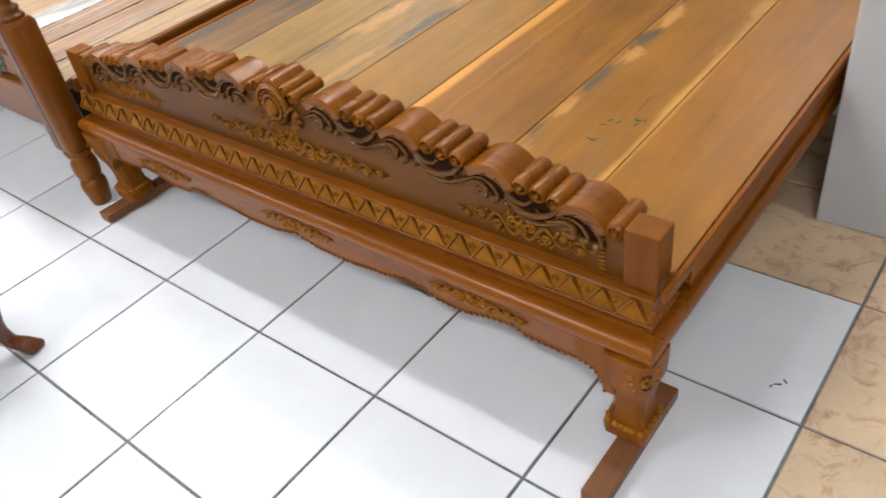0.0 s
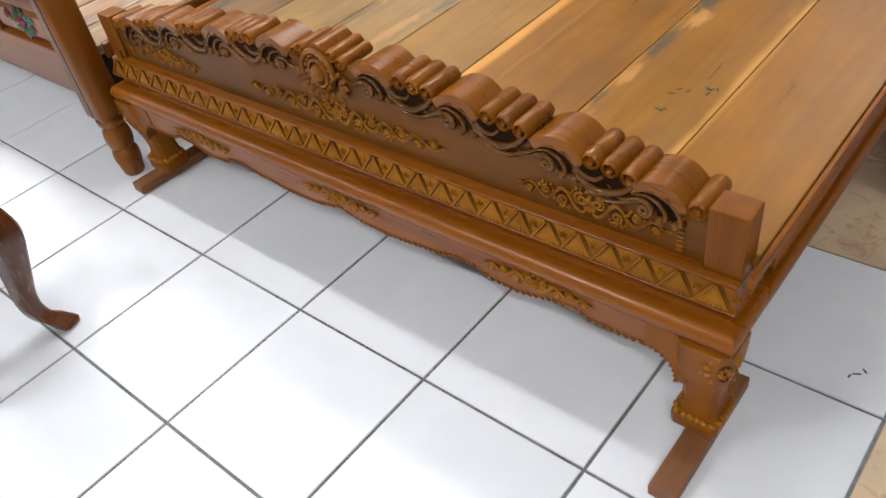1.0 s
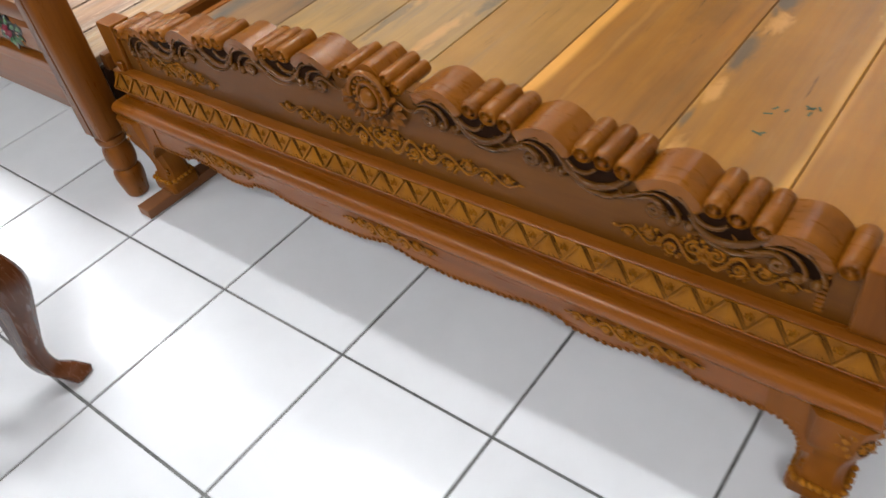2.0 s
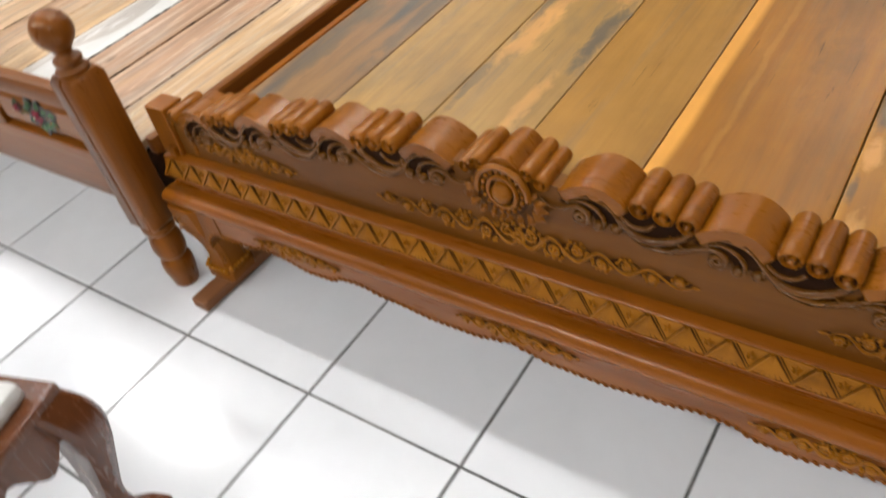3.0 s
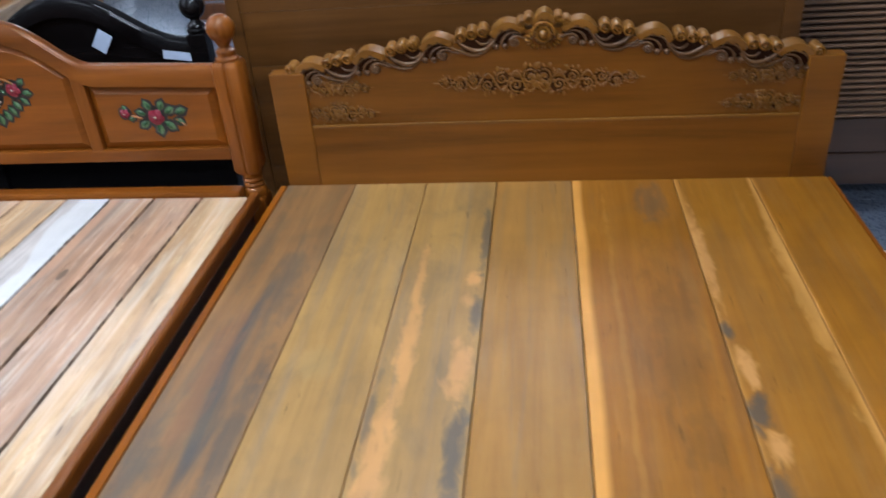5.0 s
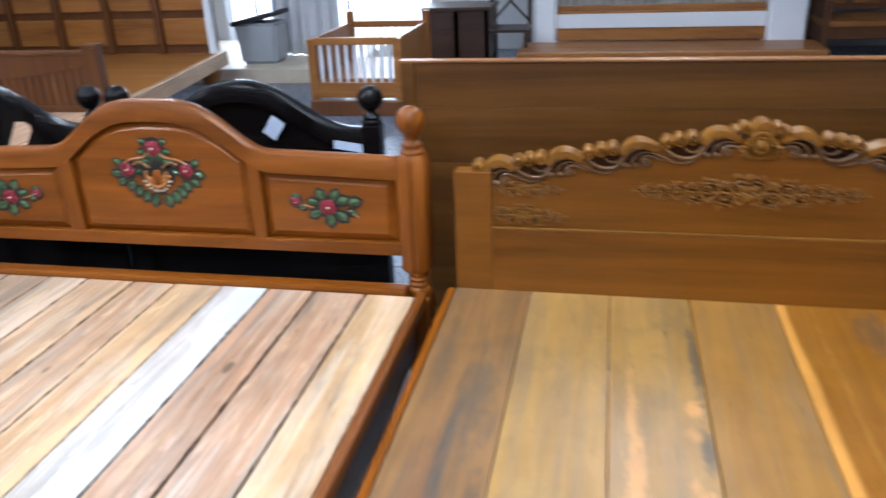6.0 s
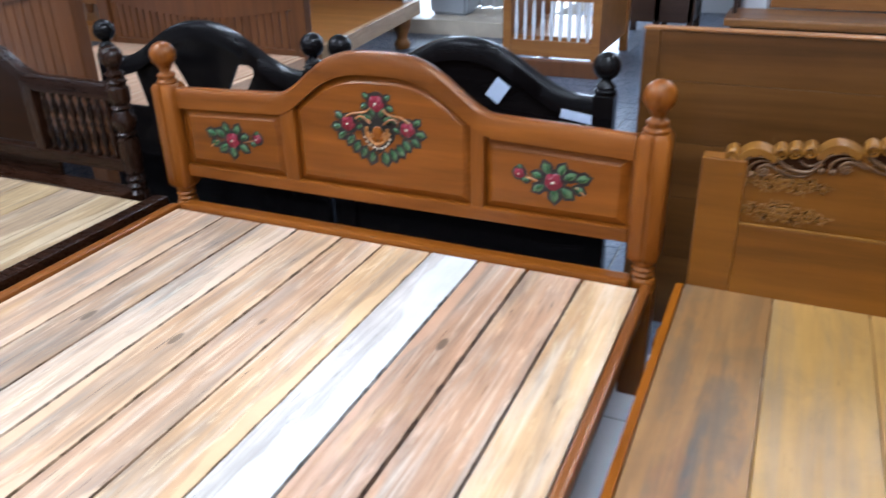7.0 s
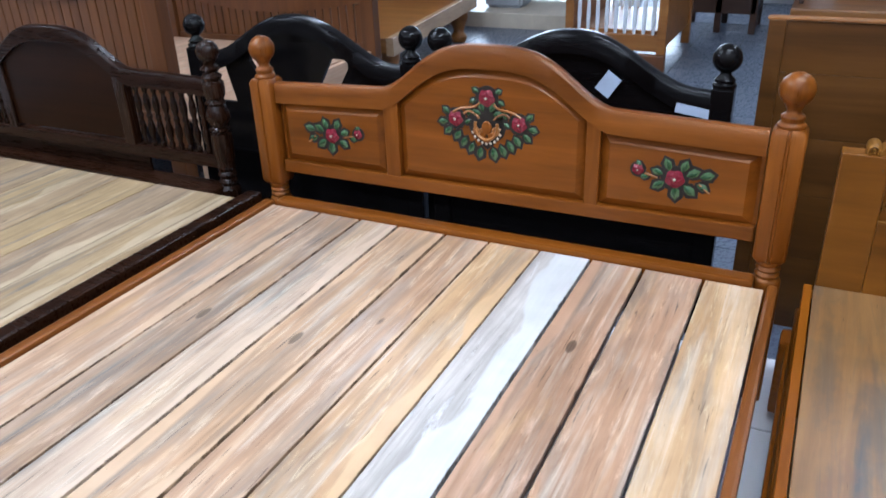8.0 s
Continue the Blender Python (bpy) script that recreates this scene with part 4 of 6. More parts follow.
    vs = [tri.verts.new(p) for p in ((-0.026, -0.0005, -0.0195), (0.028, -0.0005, -0.0195), (0.001, -0.002, 0.0190), (0.000, -0.0065, -0.010), (0.000, -0.005, -0.0195))]
    for f in ((0, 4, 3), (4, 1, 3), (1, 2, 3), (2, 0, 3)):
        tri.faces.new([vs[k] for k in f])
    prism(tri, [(-0.0330, -0.0195), (-0.0275, -0.0195), (-0.0005, 0.0195), (-0.0055, 0.0195)], -0.0055, 0.0005, "y")
    # thin dark strips on the face: shade of the cuts as colour
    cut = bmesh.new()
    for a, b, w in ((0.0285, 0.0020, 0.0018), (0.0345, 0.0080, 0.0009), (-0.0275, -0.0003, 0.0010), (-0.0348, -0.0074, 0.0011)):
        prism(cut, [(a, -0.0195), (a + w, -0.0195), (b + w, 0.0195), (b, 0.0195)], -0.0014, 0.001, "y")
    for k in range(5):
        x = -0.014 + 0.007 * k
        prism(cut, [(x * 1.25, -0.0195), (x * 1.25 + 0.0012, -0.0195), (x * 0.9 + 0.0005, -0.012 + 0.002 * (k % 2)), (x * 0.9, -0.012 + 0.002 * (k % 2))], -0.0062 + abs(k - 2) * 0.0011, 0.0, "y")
    feather = bmesh.new()
    for turn, ln in ((90, 0.017), (55, 0.014), (125, 0.014), (30, 0.010), (150, 0.010)):
        petal(feather, 0, -0.002, 0, ln, 0.0052, radians(turn), 0.0045)
    nchev = 29
    step = 1.77 / (nchev - 1)
    tilt = Matrix.Rotation(radians(-14), 4, "X")
    spot = lambda i: Matrix.Translation((-0.035 + i * step, 0.1866, 0.3712)) @ tilt
    here = (-0.035, 0.189, 0.3712)
    chev = part("chevron", tri, TEAK_GOLD, bed, "carved chevron of the running band", 20, at=here)
    groove = part("groove", cut, CUT_SHADE, bed, "dark strips for the shade in the chevron's knife cuts", at=here)
    frond = part("frond", feather, TEAK_GOLD, bed, "carved frond between the chevrons", at=here)
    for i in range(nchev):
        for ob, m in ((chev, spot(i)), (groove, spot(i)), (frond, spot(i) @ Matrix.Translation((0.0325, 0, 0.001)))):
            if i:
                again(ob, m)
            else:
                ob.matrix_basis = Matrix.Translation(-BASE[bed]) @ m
    for xc in (0.325, 0.865, 1.405):
        carved_spray(apron, xc, 0.255, 0.1605, 0.120, 0.054, int(xc * 10), name="apron_carving")
    # headboard
    def hcrest(d):
        return 0.942 - 0.156 * d
    hx = 0.878
    xs = [hx + (i - 30) / 30 * 0.84 for i in range(61)]
    bm = bmesh.new()
    prism(bm, [(xs[0], 0.28), (xs[-1], 0.28)] + [(x, hcrest(abs(x - hx)) - 0.004) for x in xs][::-1], 2.175, 2.21, "y")
    hb = part("headboard", bm, HEAD_TEAK, bed, "carved headboard with a rising scrolled crest")
    scroll_crest(hb, hx, 2.166, 2.235, 2.175, hcrest, (0.110, 0.334, 0.552, 0.748), ((0.220, 3), (0.443, 3), (0.655, 3), (0.812, 1)), 1.0, HEAD_CARVED, HEAD_SCROLL, 0.72)
    for xa, xb in ((-0.008, 0.110), (1.662, 1.768)):
        bm = bmesh.new()
        box(bm, xa, xb, 2.162, 2.22, 0.28, 0.820, 0.005)
        part("stile", bm, HEAD_TEAK, hb, "upright end stile")
    bm = bmesh.new()
    box(bm, 0.110, 1.662, 2.164, 2.176, 0.41, 0.632, 0.003)
    part("lower_rail", bm, HEAD_TEAK, hb)
    bm = bmesh.new()
    box(bm, 0.110, 1.662, 2.161, 2.172, 0.6325, 0.640, 0.002)
    part("fillet", bm, HEAD_CARVED, hb)
    carved_spray(hb, 0.858, 0.768, 2.175, 0.31, 0.140, 11, thick=1.1, timber=HEAD_CARVED)
    for s in (-1, 1):
        carved_spray(hb, hx + s * 0.67, 0.678, 2.175, 0.12, 0.10, 13, thick=1.0, timber=HEAD_CARVED)
        carved_spray(hb, hx + s * 0.67, 0.765, 2.175, 0.11, 0.09, 17, thick=1.0, timber=HEAD_CARVED)
    # deck boards
    SAP = (0.620, 0.289, 0.0621)
    PEACH = (0.600, 0.290, 0.082)
    PALE = ((0.200, 0.104, 0.025), (0.312, 0.168, 0.042), (0.405, 0.228, 0.060))
    INK = (0.080, 0.068, 0.052)
    boards = [
        (-0.012, 0.232, (0.0968, 0.0462, 0.0154), (0.209, 0.1012, 0.0308), (0.297, 0.1518, 0.0462), SAP, 0.0, 0.0, 0.6),
        (0.232, 0.481, *PALE, (0.56, 0.31, 0.085), 0.0, 0.0, 0.8),
        (0.481, 0.719, *PALE, PEACH, 0.008, 0.0, 0.8),
        (0.719, 0.968, (0.195, 0.090, 0.017), (0.292, 0.139, 0.027), (0.360, 0.180, 0.039), SAP, 0, 0, 1.0),
        (0.968, 1.296, (0.161, 0.0567, 0.0044), (0.253, 0.0954, 0.0076), (0.322, 0.1314, 0.012), (0.712, 0.325, 0.0621), 0.036, 0.0, 0.2),
        (1.296, 1.540, (0.171, 0.066, 0.0049), (0.27, 0.1074, 0.0083), (0.3465, 0.1478, 0.0135), (0.600, 0.290, 0.062), 0.010, 0.022, 0.5),
        (1.540, 1.778, (0.2021, 0.0722, 0.0036), (0.2769, 0.105, 0.0057), (0.3371, 0.1369, 0.0091), SAP, 0.010, 0.0, 0.5),
    ]
    # single stains by board, in the room's x and y
    stains = {
        0: ((0.035, 0.70, 0.035, 0.30, INK, 0.55), (0.200, 0.92, 0.026, 0.34, INK, 0.60), (0.150, 1.55, 0.050, 0.20, INK, 0.45), (0.085, 1.15, 0.040, 0.30, (0.20, 0.085, 0.035), 0.5), (0.040, 1.75, 0.030, 0.25, INK, 0.35)),
        1: ((0.330, 1.20, 0.055, 0.07, (0.40, 0.25, 0.085), 0.5), (0.450, 1.70, 0.030, 0.30, (0.46, 0.26, 0.075), 0.4)),
        2: ((0.528, 0.92, 0.034, 0.16, PEACH, 0.85), (0.542, 1.24, 0.026, 0.20, PEACH, 0.85), (0.536, 1.56, 0.014, 0.22, PEACH, 0.7), (0.494, 1.02, 0.012, 0.16, INK, 0.6), (0.500, 0.66, 0.016, 0.12, INK, 0.6), (0.690, 0.92, 0.026, 0.18, INK, 0.8), (0.700, 1.40, 0.020, 0.09, INK, 0.75), (0.704, 1.78, 0.016, 0.22, INK, 0.75), (0.674, 1.19, 0.034, 0.10, PEACH, 0.9), (0.684, 1.565, 0.024, 0.045, PEACH, 0.9), (0.676, 1.46, 0.018, 0.03, PEACH, 0.6), (0.660, 0.62, 0.020, 0.12, PEACH, 0.7)),
        4: ((1.060, 1.20, 0.009, 1.1, (0.48, 0.22, 0.045), 0.35), (1.205, 2.00, 0.045, 0.13, INK, 0.45), (1.190, 1.30, 0.060, 0.50, (0.135, 0.062, 0.014), 0.35)),
        5: ((1.312, 1.68, 0.018, 0.26, PEACH, 0.75), (1.308, 1.34, 0.015, 0.045, INK, 0.85), (1.326, 1.20, 0.022, 0.075, PEACH, 0.85), (1.314, 1.06, 0.030, 0.065, INK, 0.85), (1.330, 0.96, 0.022, 0.045, PEACH, 0.8), (1.310, 0.82, 0.024, 0.10, INK, 0.75), (1.318, 0.66, 0.016, 0.05, PEACH, 0.7), (1.303, 0.56, 0.010, 0.05, INK, 0.7), (1.325, 0.44, 0.018, 0.07, PEACH, 0.7), (1.520, 1.50, 0.020, 0.45, (0.55, 0.27, 0.06), 0.6)),
    }
    for n, (a, b, d, m, l, sap, le, ri, wob) in enumerate(boards):
        w = b - a - 0.003
        spots = [(mx - a, my - 0.252, rx, ry, tint, much) for mx, my, rx, ry, tint, much in stains.get(n, ())]
        mat = plank_wood("deck_board_teak", d, m, l, w, sap, le, ri, 0.0, 0, rough=0.42, gloss=0.55 if a < 0.7 else 0.36, amber=0.95 if a < 0.7 else 0.78, wob=wob, grey=0.9 if a < 0 else 0.40 if a < 0.9 else 0.18, worn=0.12, mottle=0.65 if a < 0.6 else 0.22, spread=0.24, marks=spots)
        bm = bmesh.new()
        box(bm, 0, w, 0, 2.162 - 0.252, -0.028, 0, 0.0022)
        part("deck_board", bm, mat, bed, at=(a + 0.0015, 0.252, 0.422))
    # pen strokes on one deck board
    for px, py, turn, ln in ((1.444, 0.618, 20, 0.016), (1.450, 0.640, 60, 0.014), (1.449, 0.552, -20, 0.020), (1.457, 0.556, 40, 0.012), (1.470, 0.640, 70, 0.012), (1.506, 0.664, 35, 0.016), (1.503, 0.665, -30, 0.018), (1.509, 0.646, 80, 0.014), (1.520, 0.668, -60, 0.013)):
        bm = bmesh.new()
        box(bm, -ln / 2, ln / 2, -0.0022, 0.0022, 0, 0.0005)
        bmesh.ops.transform(bm, matrix=pose(px - 0.012, py + 0.014, 0.4223, 0, 0, turn), verts=bm.verts)
        part("pen_mark", bm, plain("green_ink", (0.03, 0.055, 0.02), 0.6), bed, "short green pen stroke")
    # floor runners under the feet
    for xa, ya, turn in ((1.745, 0.02, 0.5), (-0.028, 0.078, -2.0)):
        bm = bmesh.new()
        box(bm, -0.026, 0.026, 0, 0.32, 0, 0.029, 0.003)
        r = part("wooden_runner", bm, SKID_WOOD)
        r.matrix_basis = pose(xa, ya, 0.001, 0, 0, turn)
        tagged(r, "flat brown timber lath lying under the bed's feet", "lath", "laths under the bed")
    return bed


carved_bed = build_carved_bed()

# ---- the bed with painted roses ----
def arch_line(x, xc, half, z_end, z_side, z_top, power=1.6, bell=0.40):
    """The top of a bell-arched board at x: low shoulders and a round crown."""
    d = abs(x - xc)
    if d >= bell:
        t = min((d - bell) / max(half - bell, 1e-4), 1)
        return z_side + (z_end - z_side) * t
    t = d / bell
    c = 0.5 + 0.5 * math.cos(math.pi * min(t ** power, 1))
    return z_side + (z_top - z_side) * c


def post_square(xc, yc, w, z0, z1, z2, owner, mat, ball=0.047, foot=0.0, name="post", label=""):
    """A square post with hollow corners: turned neck below, rings and a ball above. foot: the height of a turned foot."""
    bm = bmesh.new()
    if foot:
        rows = [(0.026, 0.0), (0.032, 0.006), (0.036, 0.03), (0.041, 0.06), (0.040, 0.085), (0.032, 0.098), (0.037, 0.105), (0.042, 0.13), (0.040, 0.16), (0.033, 0.178), (0.040, 0.187), (0.042, foot - 0.006), (0.042, foot)]
        lathe(bm, smooth_profile(rows, 3), xc, yc, 20)
    h, c = w / 2, w * 0.07
    n = w * 0.06
    outline = [(-h + c, -h), (-n, -h), (-n * 0.5, -h + 0.005), (n * 0.5, -h + 0.005), (n, -h), (h - c, -h), (h, -h + c), (h, h - c), (h - c, h), (-h + c, h), (-h, h - c), (-h, -h + c)]
    zs = [(0.78, z0), (1.0, z0 + 0.016), (1.0, z1 - 0.014), (0.82, z1)]
    rings = [[bm.verts.new((xc + a * s, yc + b * s, z)) for a, b in outline] for s, z in zs]
    for a, b in zip(rings, rings[1:]):
        for k in range(len(outline)):
            bm.faces.new((a[k], a[(k + 1) % len(outline)], b[(k + 1) % len(outline)], b[k]))
    bm.faces.new(rings[0][::-1]), bm.faces.new(rings[-1])
    p = part(name, bm, mat, owner, label, 40)
    bm = bmesh.new()
    q = h * 0.80
    rows = [(q, z1 - 0.002), (q * 1.04, z1 + 0.008), (q * 0.8, z1 + 0.016), (q * 0.86, z1 + 0.024), (q * 0.86, z1 + 0.032), (q * 0.55, z1 + 0.040), (q * 0.5, z1 + 0.046)]
    rows = smooth_profile(rows, 3) + ball_rows(ball, z2 - ball, 10, -0.9)
    lathe(bm, rows, xc, yc, 24)
    part("finial", bm, mat, p, "turned ball finial", 45)
    return p


def board_with_arch(bm, x0, x1, xc, half, ends, y0, y1, z_low, drop=0.0, n=48, bell=0.40):
    top = []
    for i in range(n + 1):
        x = x0 + (x1 - x0) * i / n
        top.append((x, arch_line(x, xc, half, *ends, bell=bell) - drop))
    prism(bm, [(x0, z_low), (x1, z_low)] + top[::-1], y0, y1, "y")
    return bm


def arch_rail(bm, x0, x1, xc, half, ends, y0, y1, thick, n=60, bell=0.40):
    """A bent top rail of even thickness, rounded on top."""
    sec = [(y0, -thick), (y0 - 0.0, -0.014), (y0 + 0.008, -0.003), ((y0 + y1) / 2, 0.0), (y1 - 0.008, -0.003), (y1, -0.014), (y1, -thick)]
    rings = []
    for i in range(n + 1):
        x = x0 + (x1 - x0) * i / n
        z = arch_line(x, xc, half, *ends, bell=bell)
        rings.append([bm.verts.new((x, y, z + dz)) for y, dz in sec])
    for a, b in zip(rings, rings[1:]):
        for k in range(len(sec)):
            bm.faces.new((a[k], a[(k + 1) % len(sec)], b[(k + 1) % len(sec)], b[k]))
    bm.faces.new(rings[0]), bm.faces.new(rings[-1][::-1])
    return bm


SHARED = {}


def rose(owner, cx, cz, y, r, mat):
    """One painted rose: three rings of overlapping petals round a bud."""
    if ("rose", mat.name) not in SHARED:
        bm = bmesh.new()
        rings, many = [], 30
        for j in range(1, 9):
            q = j / 8
            ring = []
            for i in range(many):
                a = 2 * math.pi * i / many
                wave = math.sin(5 * a + 9 * q) * (1 if q > 0.5 else 0.6)
                ring.append(bm.verts.new(((q + 0.07 * q * wave) * math.cos(a), -0.006 * (1 - q * q) - 0.0018 * math.sin(16 * q + 2.5 * wave), (q + 0.07 * q * wave) * math.sin(a))))
            rings.append(ring)
        tip = bm.verts.new((0, -0.007, 0))
        for i in range(many):
            bm.faces.new((tip, rings[0][i], rings[0][(i + 1) % many]))
            for a, b in zip(rings, rings[1:]):
                bm.faces.new((a[i], b[i], b[(i + 1) % many], a[(i + 1) % many]))
        SHARED[("rose", mat.name)] = part("rose", bm, mat, owner, "painted red rose", 85, at=(cx, y, cz))
        ob = SHARED[("rose", mat.name)]
        ob.matrix_basis = Matrix.Translation(-BASE[owner]) @ Matrix.Translation((cx, y, cz)) @ Matrix.Diagonal((r, 1, r, 1))
        return ob
    return again(SHARED[("rose", mat.name)], Matrix.Translation((cx, y, cz)) @ Matrix.Diagonal((r, 1, r, 1)), owner)


def leaf(owner, cx, cz, y, ln, wd, turn):
    """One painted leaf: a pale green blade with a dark green heart."""
    place = Matrix.Translation((cx, y, cz)) @ Matrix.Rotation(-turn, 4, "Y") @ Matrix.Diagonal((ln, 1, wd, 1))
    heart = place @ Matrix.Translation((0.08, -0.0022, -0.06)) @ Matrix.Diagonal((0.72, 1, 0.60, 1))
    for name, mat, m, label in (("leaf", PALE_GREEN, place, "pale green painted leaf"), ("leaf_heart", GREEN, heart, "dark green heart of the leaf")):
        if name in SHARED:
            again(SHARED[name], m, owner)
            continue
        bm = bmesh.new()
        petal(bm, 0, 0, 0, 1.0, 1.0, 0.0, 0.006)
        SHARED[name] = part(name, bm, mat, owner, label, 85, at=(cx, y, cz))
        SHARED[name].matrix_basis = Matrix.Translation(-BASE[owner]) @ m


def painted_flowers(owner, xc, zc, y, k, big=False, flip=1):
    """A carved and painted spray of roses; each leaf and rose is edged with black paint."""
    roses, leaves, stems = [], [], []
    wide, tall = (1.24, 1.02) if big else (1.14, 0.92)
    if big:
        roses = [(0, 0.080, 0.026), (-0.078, 0.014, 0.024), (0.078, 0.014, 0.024)]
        for s in (1, -1):
            turned = lambda a: a if s > 0 else math.pi - a
            for dx, dz, a, g in ((0.020, 0.094, 0.5, 0.62), (0.026, 0.074, -0.5, 0.62), (0.008, 0.040, 1.1, 0.9), (0.014, 0.034, 0.15, 0.95), (0.046, 0.024, 1.7, 0.75),
                                 (0.094, 0.026, 0.75, 0.75), (0.098, 0.004, -0.15, 0.85), (0.088, -0.012, -0.75, 0.85), (0.056, 0.002, 2.6, 0.6), (0.066, -0.020, -1.0, 0.95), (0.050, -0.036, -1.05, 1.0), (0.033, -0.050, -1.15, 1.0), (0.014, -0.060, -1.35, 1.05)):
                leaves.append((s * dx, dz, turned(a), g))
            stems.append(([(xc + s * a * k * 1.12, y - 0.004, zc + b * k) for a, b in smooth_profile([(0.020, 0.066), (0.032, 0.054), (0.052, 0.050), (0.072, 0.046), (0.092, 0.034)], 4)], 0.0034))
            stems.append(([(xc + s * a * k * 1.12, y - 0.004, zc + b * k) for a, b in smooth_profile([(0.020, 0.022), (0.034, 0.036), (0.050, 0.040), (0.062, 0.032)], 4)], 0.0034))
            stems.append((curl(xc + s * 0.030 * k, zc - 0.014 * k, y - 0.004, 0.014 * k, 1.3, 0.5, s), 0.0038))
    else:
        roses = [(0, 0, 0.024), (-flip * 0.076, 0.014, 0.0145)]
        for dx, dz, a, g in ((0.012, 0.018, 1.2, 0.9), (-0.010, 0.019, 2.0, 0.9), (0.022, 0.010, 0.5, 0.95), (0.048, 0.012, 0.25, 0.95), (-0.024, 0.008, 2.8, 0.8), (0.018, -0.014, -0.7, 1.0), (0.002, -0.018, -1.5, 1.0), (-0.020, -0.012, 3.7, 0.9), (0.044, -0.008, -0.4, 0.8), (-0.052, 0.000, 3.4, 0.6), (-0.070, 0.022, 2.2, 0.5)):
            leaves.append((flip * dx, dz, a if flip > 0 else math.pi - a, g))
        stems.append(([(xc - flip * 0.070 * k, y - 0.002, zc + 0.006 * k), (xc - flip * 0.04 * k, y - 0.002, zc - 0.002 * k)], 0.0024))
        stems.append(([(xc + flip * 0.055 * k, y - 0.002, zc - 0.006 * k), (xc + flip * 0.080 * k, y - 0.002, zc - 0.026 * k)], 0.0024))
    dark = bmesh.new()
    for n, (dx, dz, a, g) in enumerate(leaves):
        c, q = math.cos(a), math.sin(a)
        ln, wd = 0.052 * g * k, 0.038 * g * k
        x, z = xc + dx * k * wide - 0.006 * c * k, zc + dz * k * tall - 0.006 * q * k
        lift = 0.0012 + 0.0001 * n
        prism(dark, [(x + (u * ln) * c - v * wd * q, z + (u * ln) * q + v * wd * c) for u, v in ((0, 0), (0.3, 0.44), (0.65, 0.5), (1, 0), (0.65, -0.5), (0.3, -0.44))], y + 0.003 - lift, y + 0.006, "y")
    for n, (dx, dz, r) in enumerate(roses):
        prism(dark, [(xc + dx * k * wide + r * 1.35 * k * math.cos(b), zc + dz * k * tall + r * 1.35 * k * math.sin(b)) for b in (2 * math.pi * i / 14 for i in range(14))], y + 0.0006 - 0.0001 * n, y + 0.006, "y")
    if big:
        prism(dark, [(xc + a * k, zc + b * k) for a, b in ((0.0, 0.075), (0.024, 0.050), (0.064, 0.020), (0.050, -0.026), (0.0, -0.070), (-0.050, -0.026), (-0.064, 0.020), (-0.024, 0.050))], y + 0.0015, y + 0.006, "y")
    g = part("flower_ground", dark, OUTLINE, owner, "black-painted edging of the flowers")
    for dx, dz, r in roses:
        rose(g, xc + dx * k * wide, zc + dz * k * tall, y - 0.002, r * 0.92 * k, RED)
        bm = bmesh.new()
        bmesh.ops.create_icosphere(bm, subdivisions=1, radius=0.16 * r * k, matrix=Matrix.Translation((xc + dx * k * wide, y - 0.009, zc + dz * k * tall)))
        part("stamen", bm, CREAM, g, "pale painted heart of the rose", 60)
    for dx, dz, a, f in leaves:
        leaf(g, xc + dx * k * wide, zc + dz * k * tall, y, 0.037 * f * k, 0.021 * f * k, a)
    if big:
        bm = bmesh.new()
        for dx, dz, w, h in ((0, -0.004, 0.016, 0.020), (-0.010, -0.028, 0.010, 0.012), (0.010, -0.028, 0.010, 0.012), (0, -0.040, 0.011, 0.009)):
            prism(bm, [(xc + dx * k * wide + w * k * math.cos(a), zc + dz * k * tall + h * k * math.sin(a)) for a in (2 * math.pi * i / 14 for i in range(14))], y - 0.006 - 0.0004 * abs(dx * 100 + dz * 30), y + 0.002, "y", 0.003)
        part("bud", bm, REDWOOD, g, "bare carved bud", 60)
        # a gilt cup round the bud, with a string of cream pearls under it
        bm = bmesh.new()
        tube(bm, [(xc + 0.034 * k * math.cos(a), y - 0.007, zc + (0.002 + 0.040 * math.sin(a)) * k) for a in [math.pi * (0.92 + 1.16 * i / 20) for i in range(21)]], 0.0048 * k, 6)
        part("cup", bm, HONEY, g, "bare carved cup", 60)
        for i in range(9):
            a = math.pi * (1.14 + 0.72 * i / 8)
            bm = bmesh.new()
            bmesh.ops.create_icosphere(bm, subdivisions=1, radius=0.0046 * k, matrix=Matrix.Translation((xc + 0.046 * k * math.cos(a), y - 0.006, zc + (0.002 + 0.052 * math.sin(a)) * k)))
            part("pearl", bm, CREAM, g, "cream painted pearl", 60)
    for pts, rad in stems:
        bm = bmesh.new()
        tube(bm, pts, rad * k, 6)
        part("stem", bm, HONEY, g, "bare carved stem", 60)


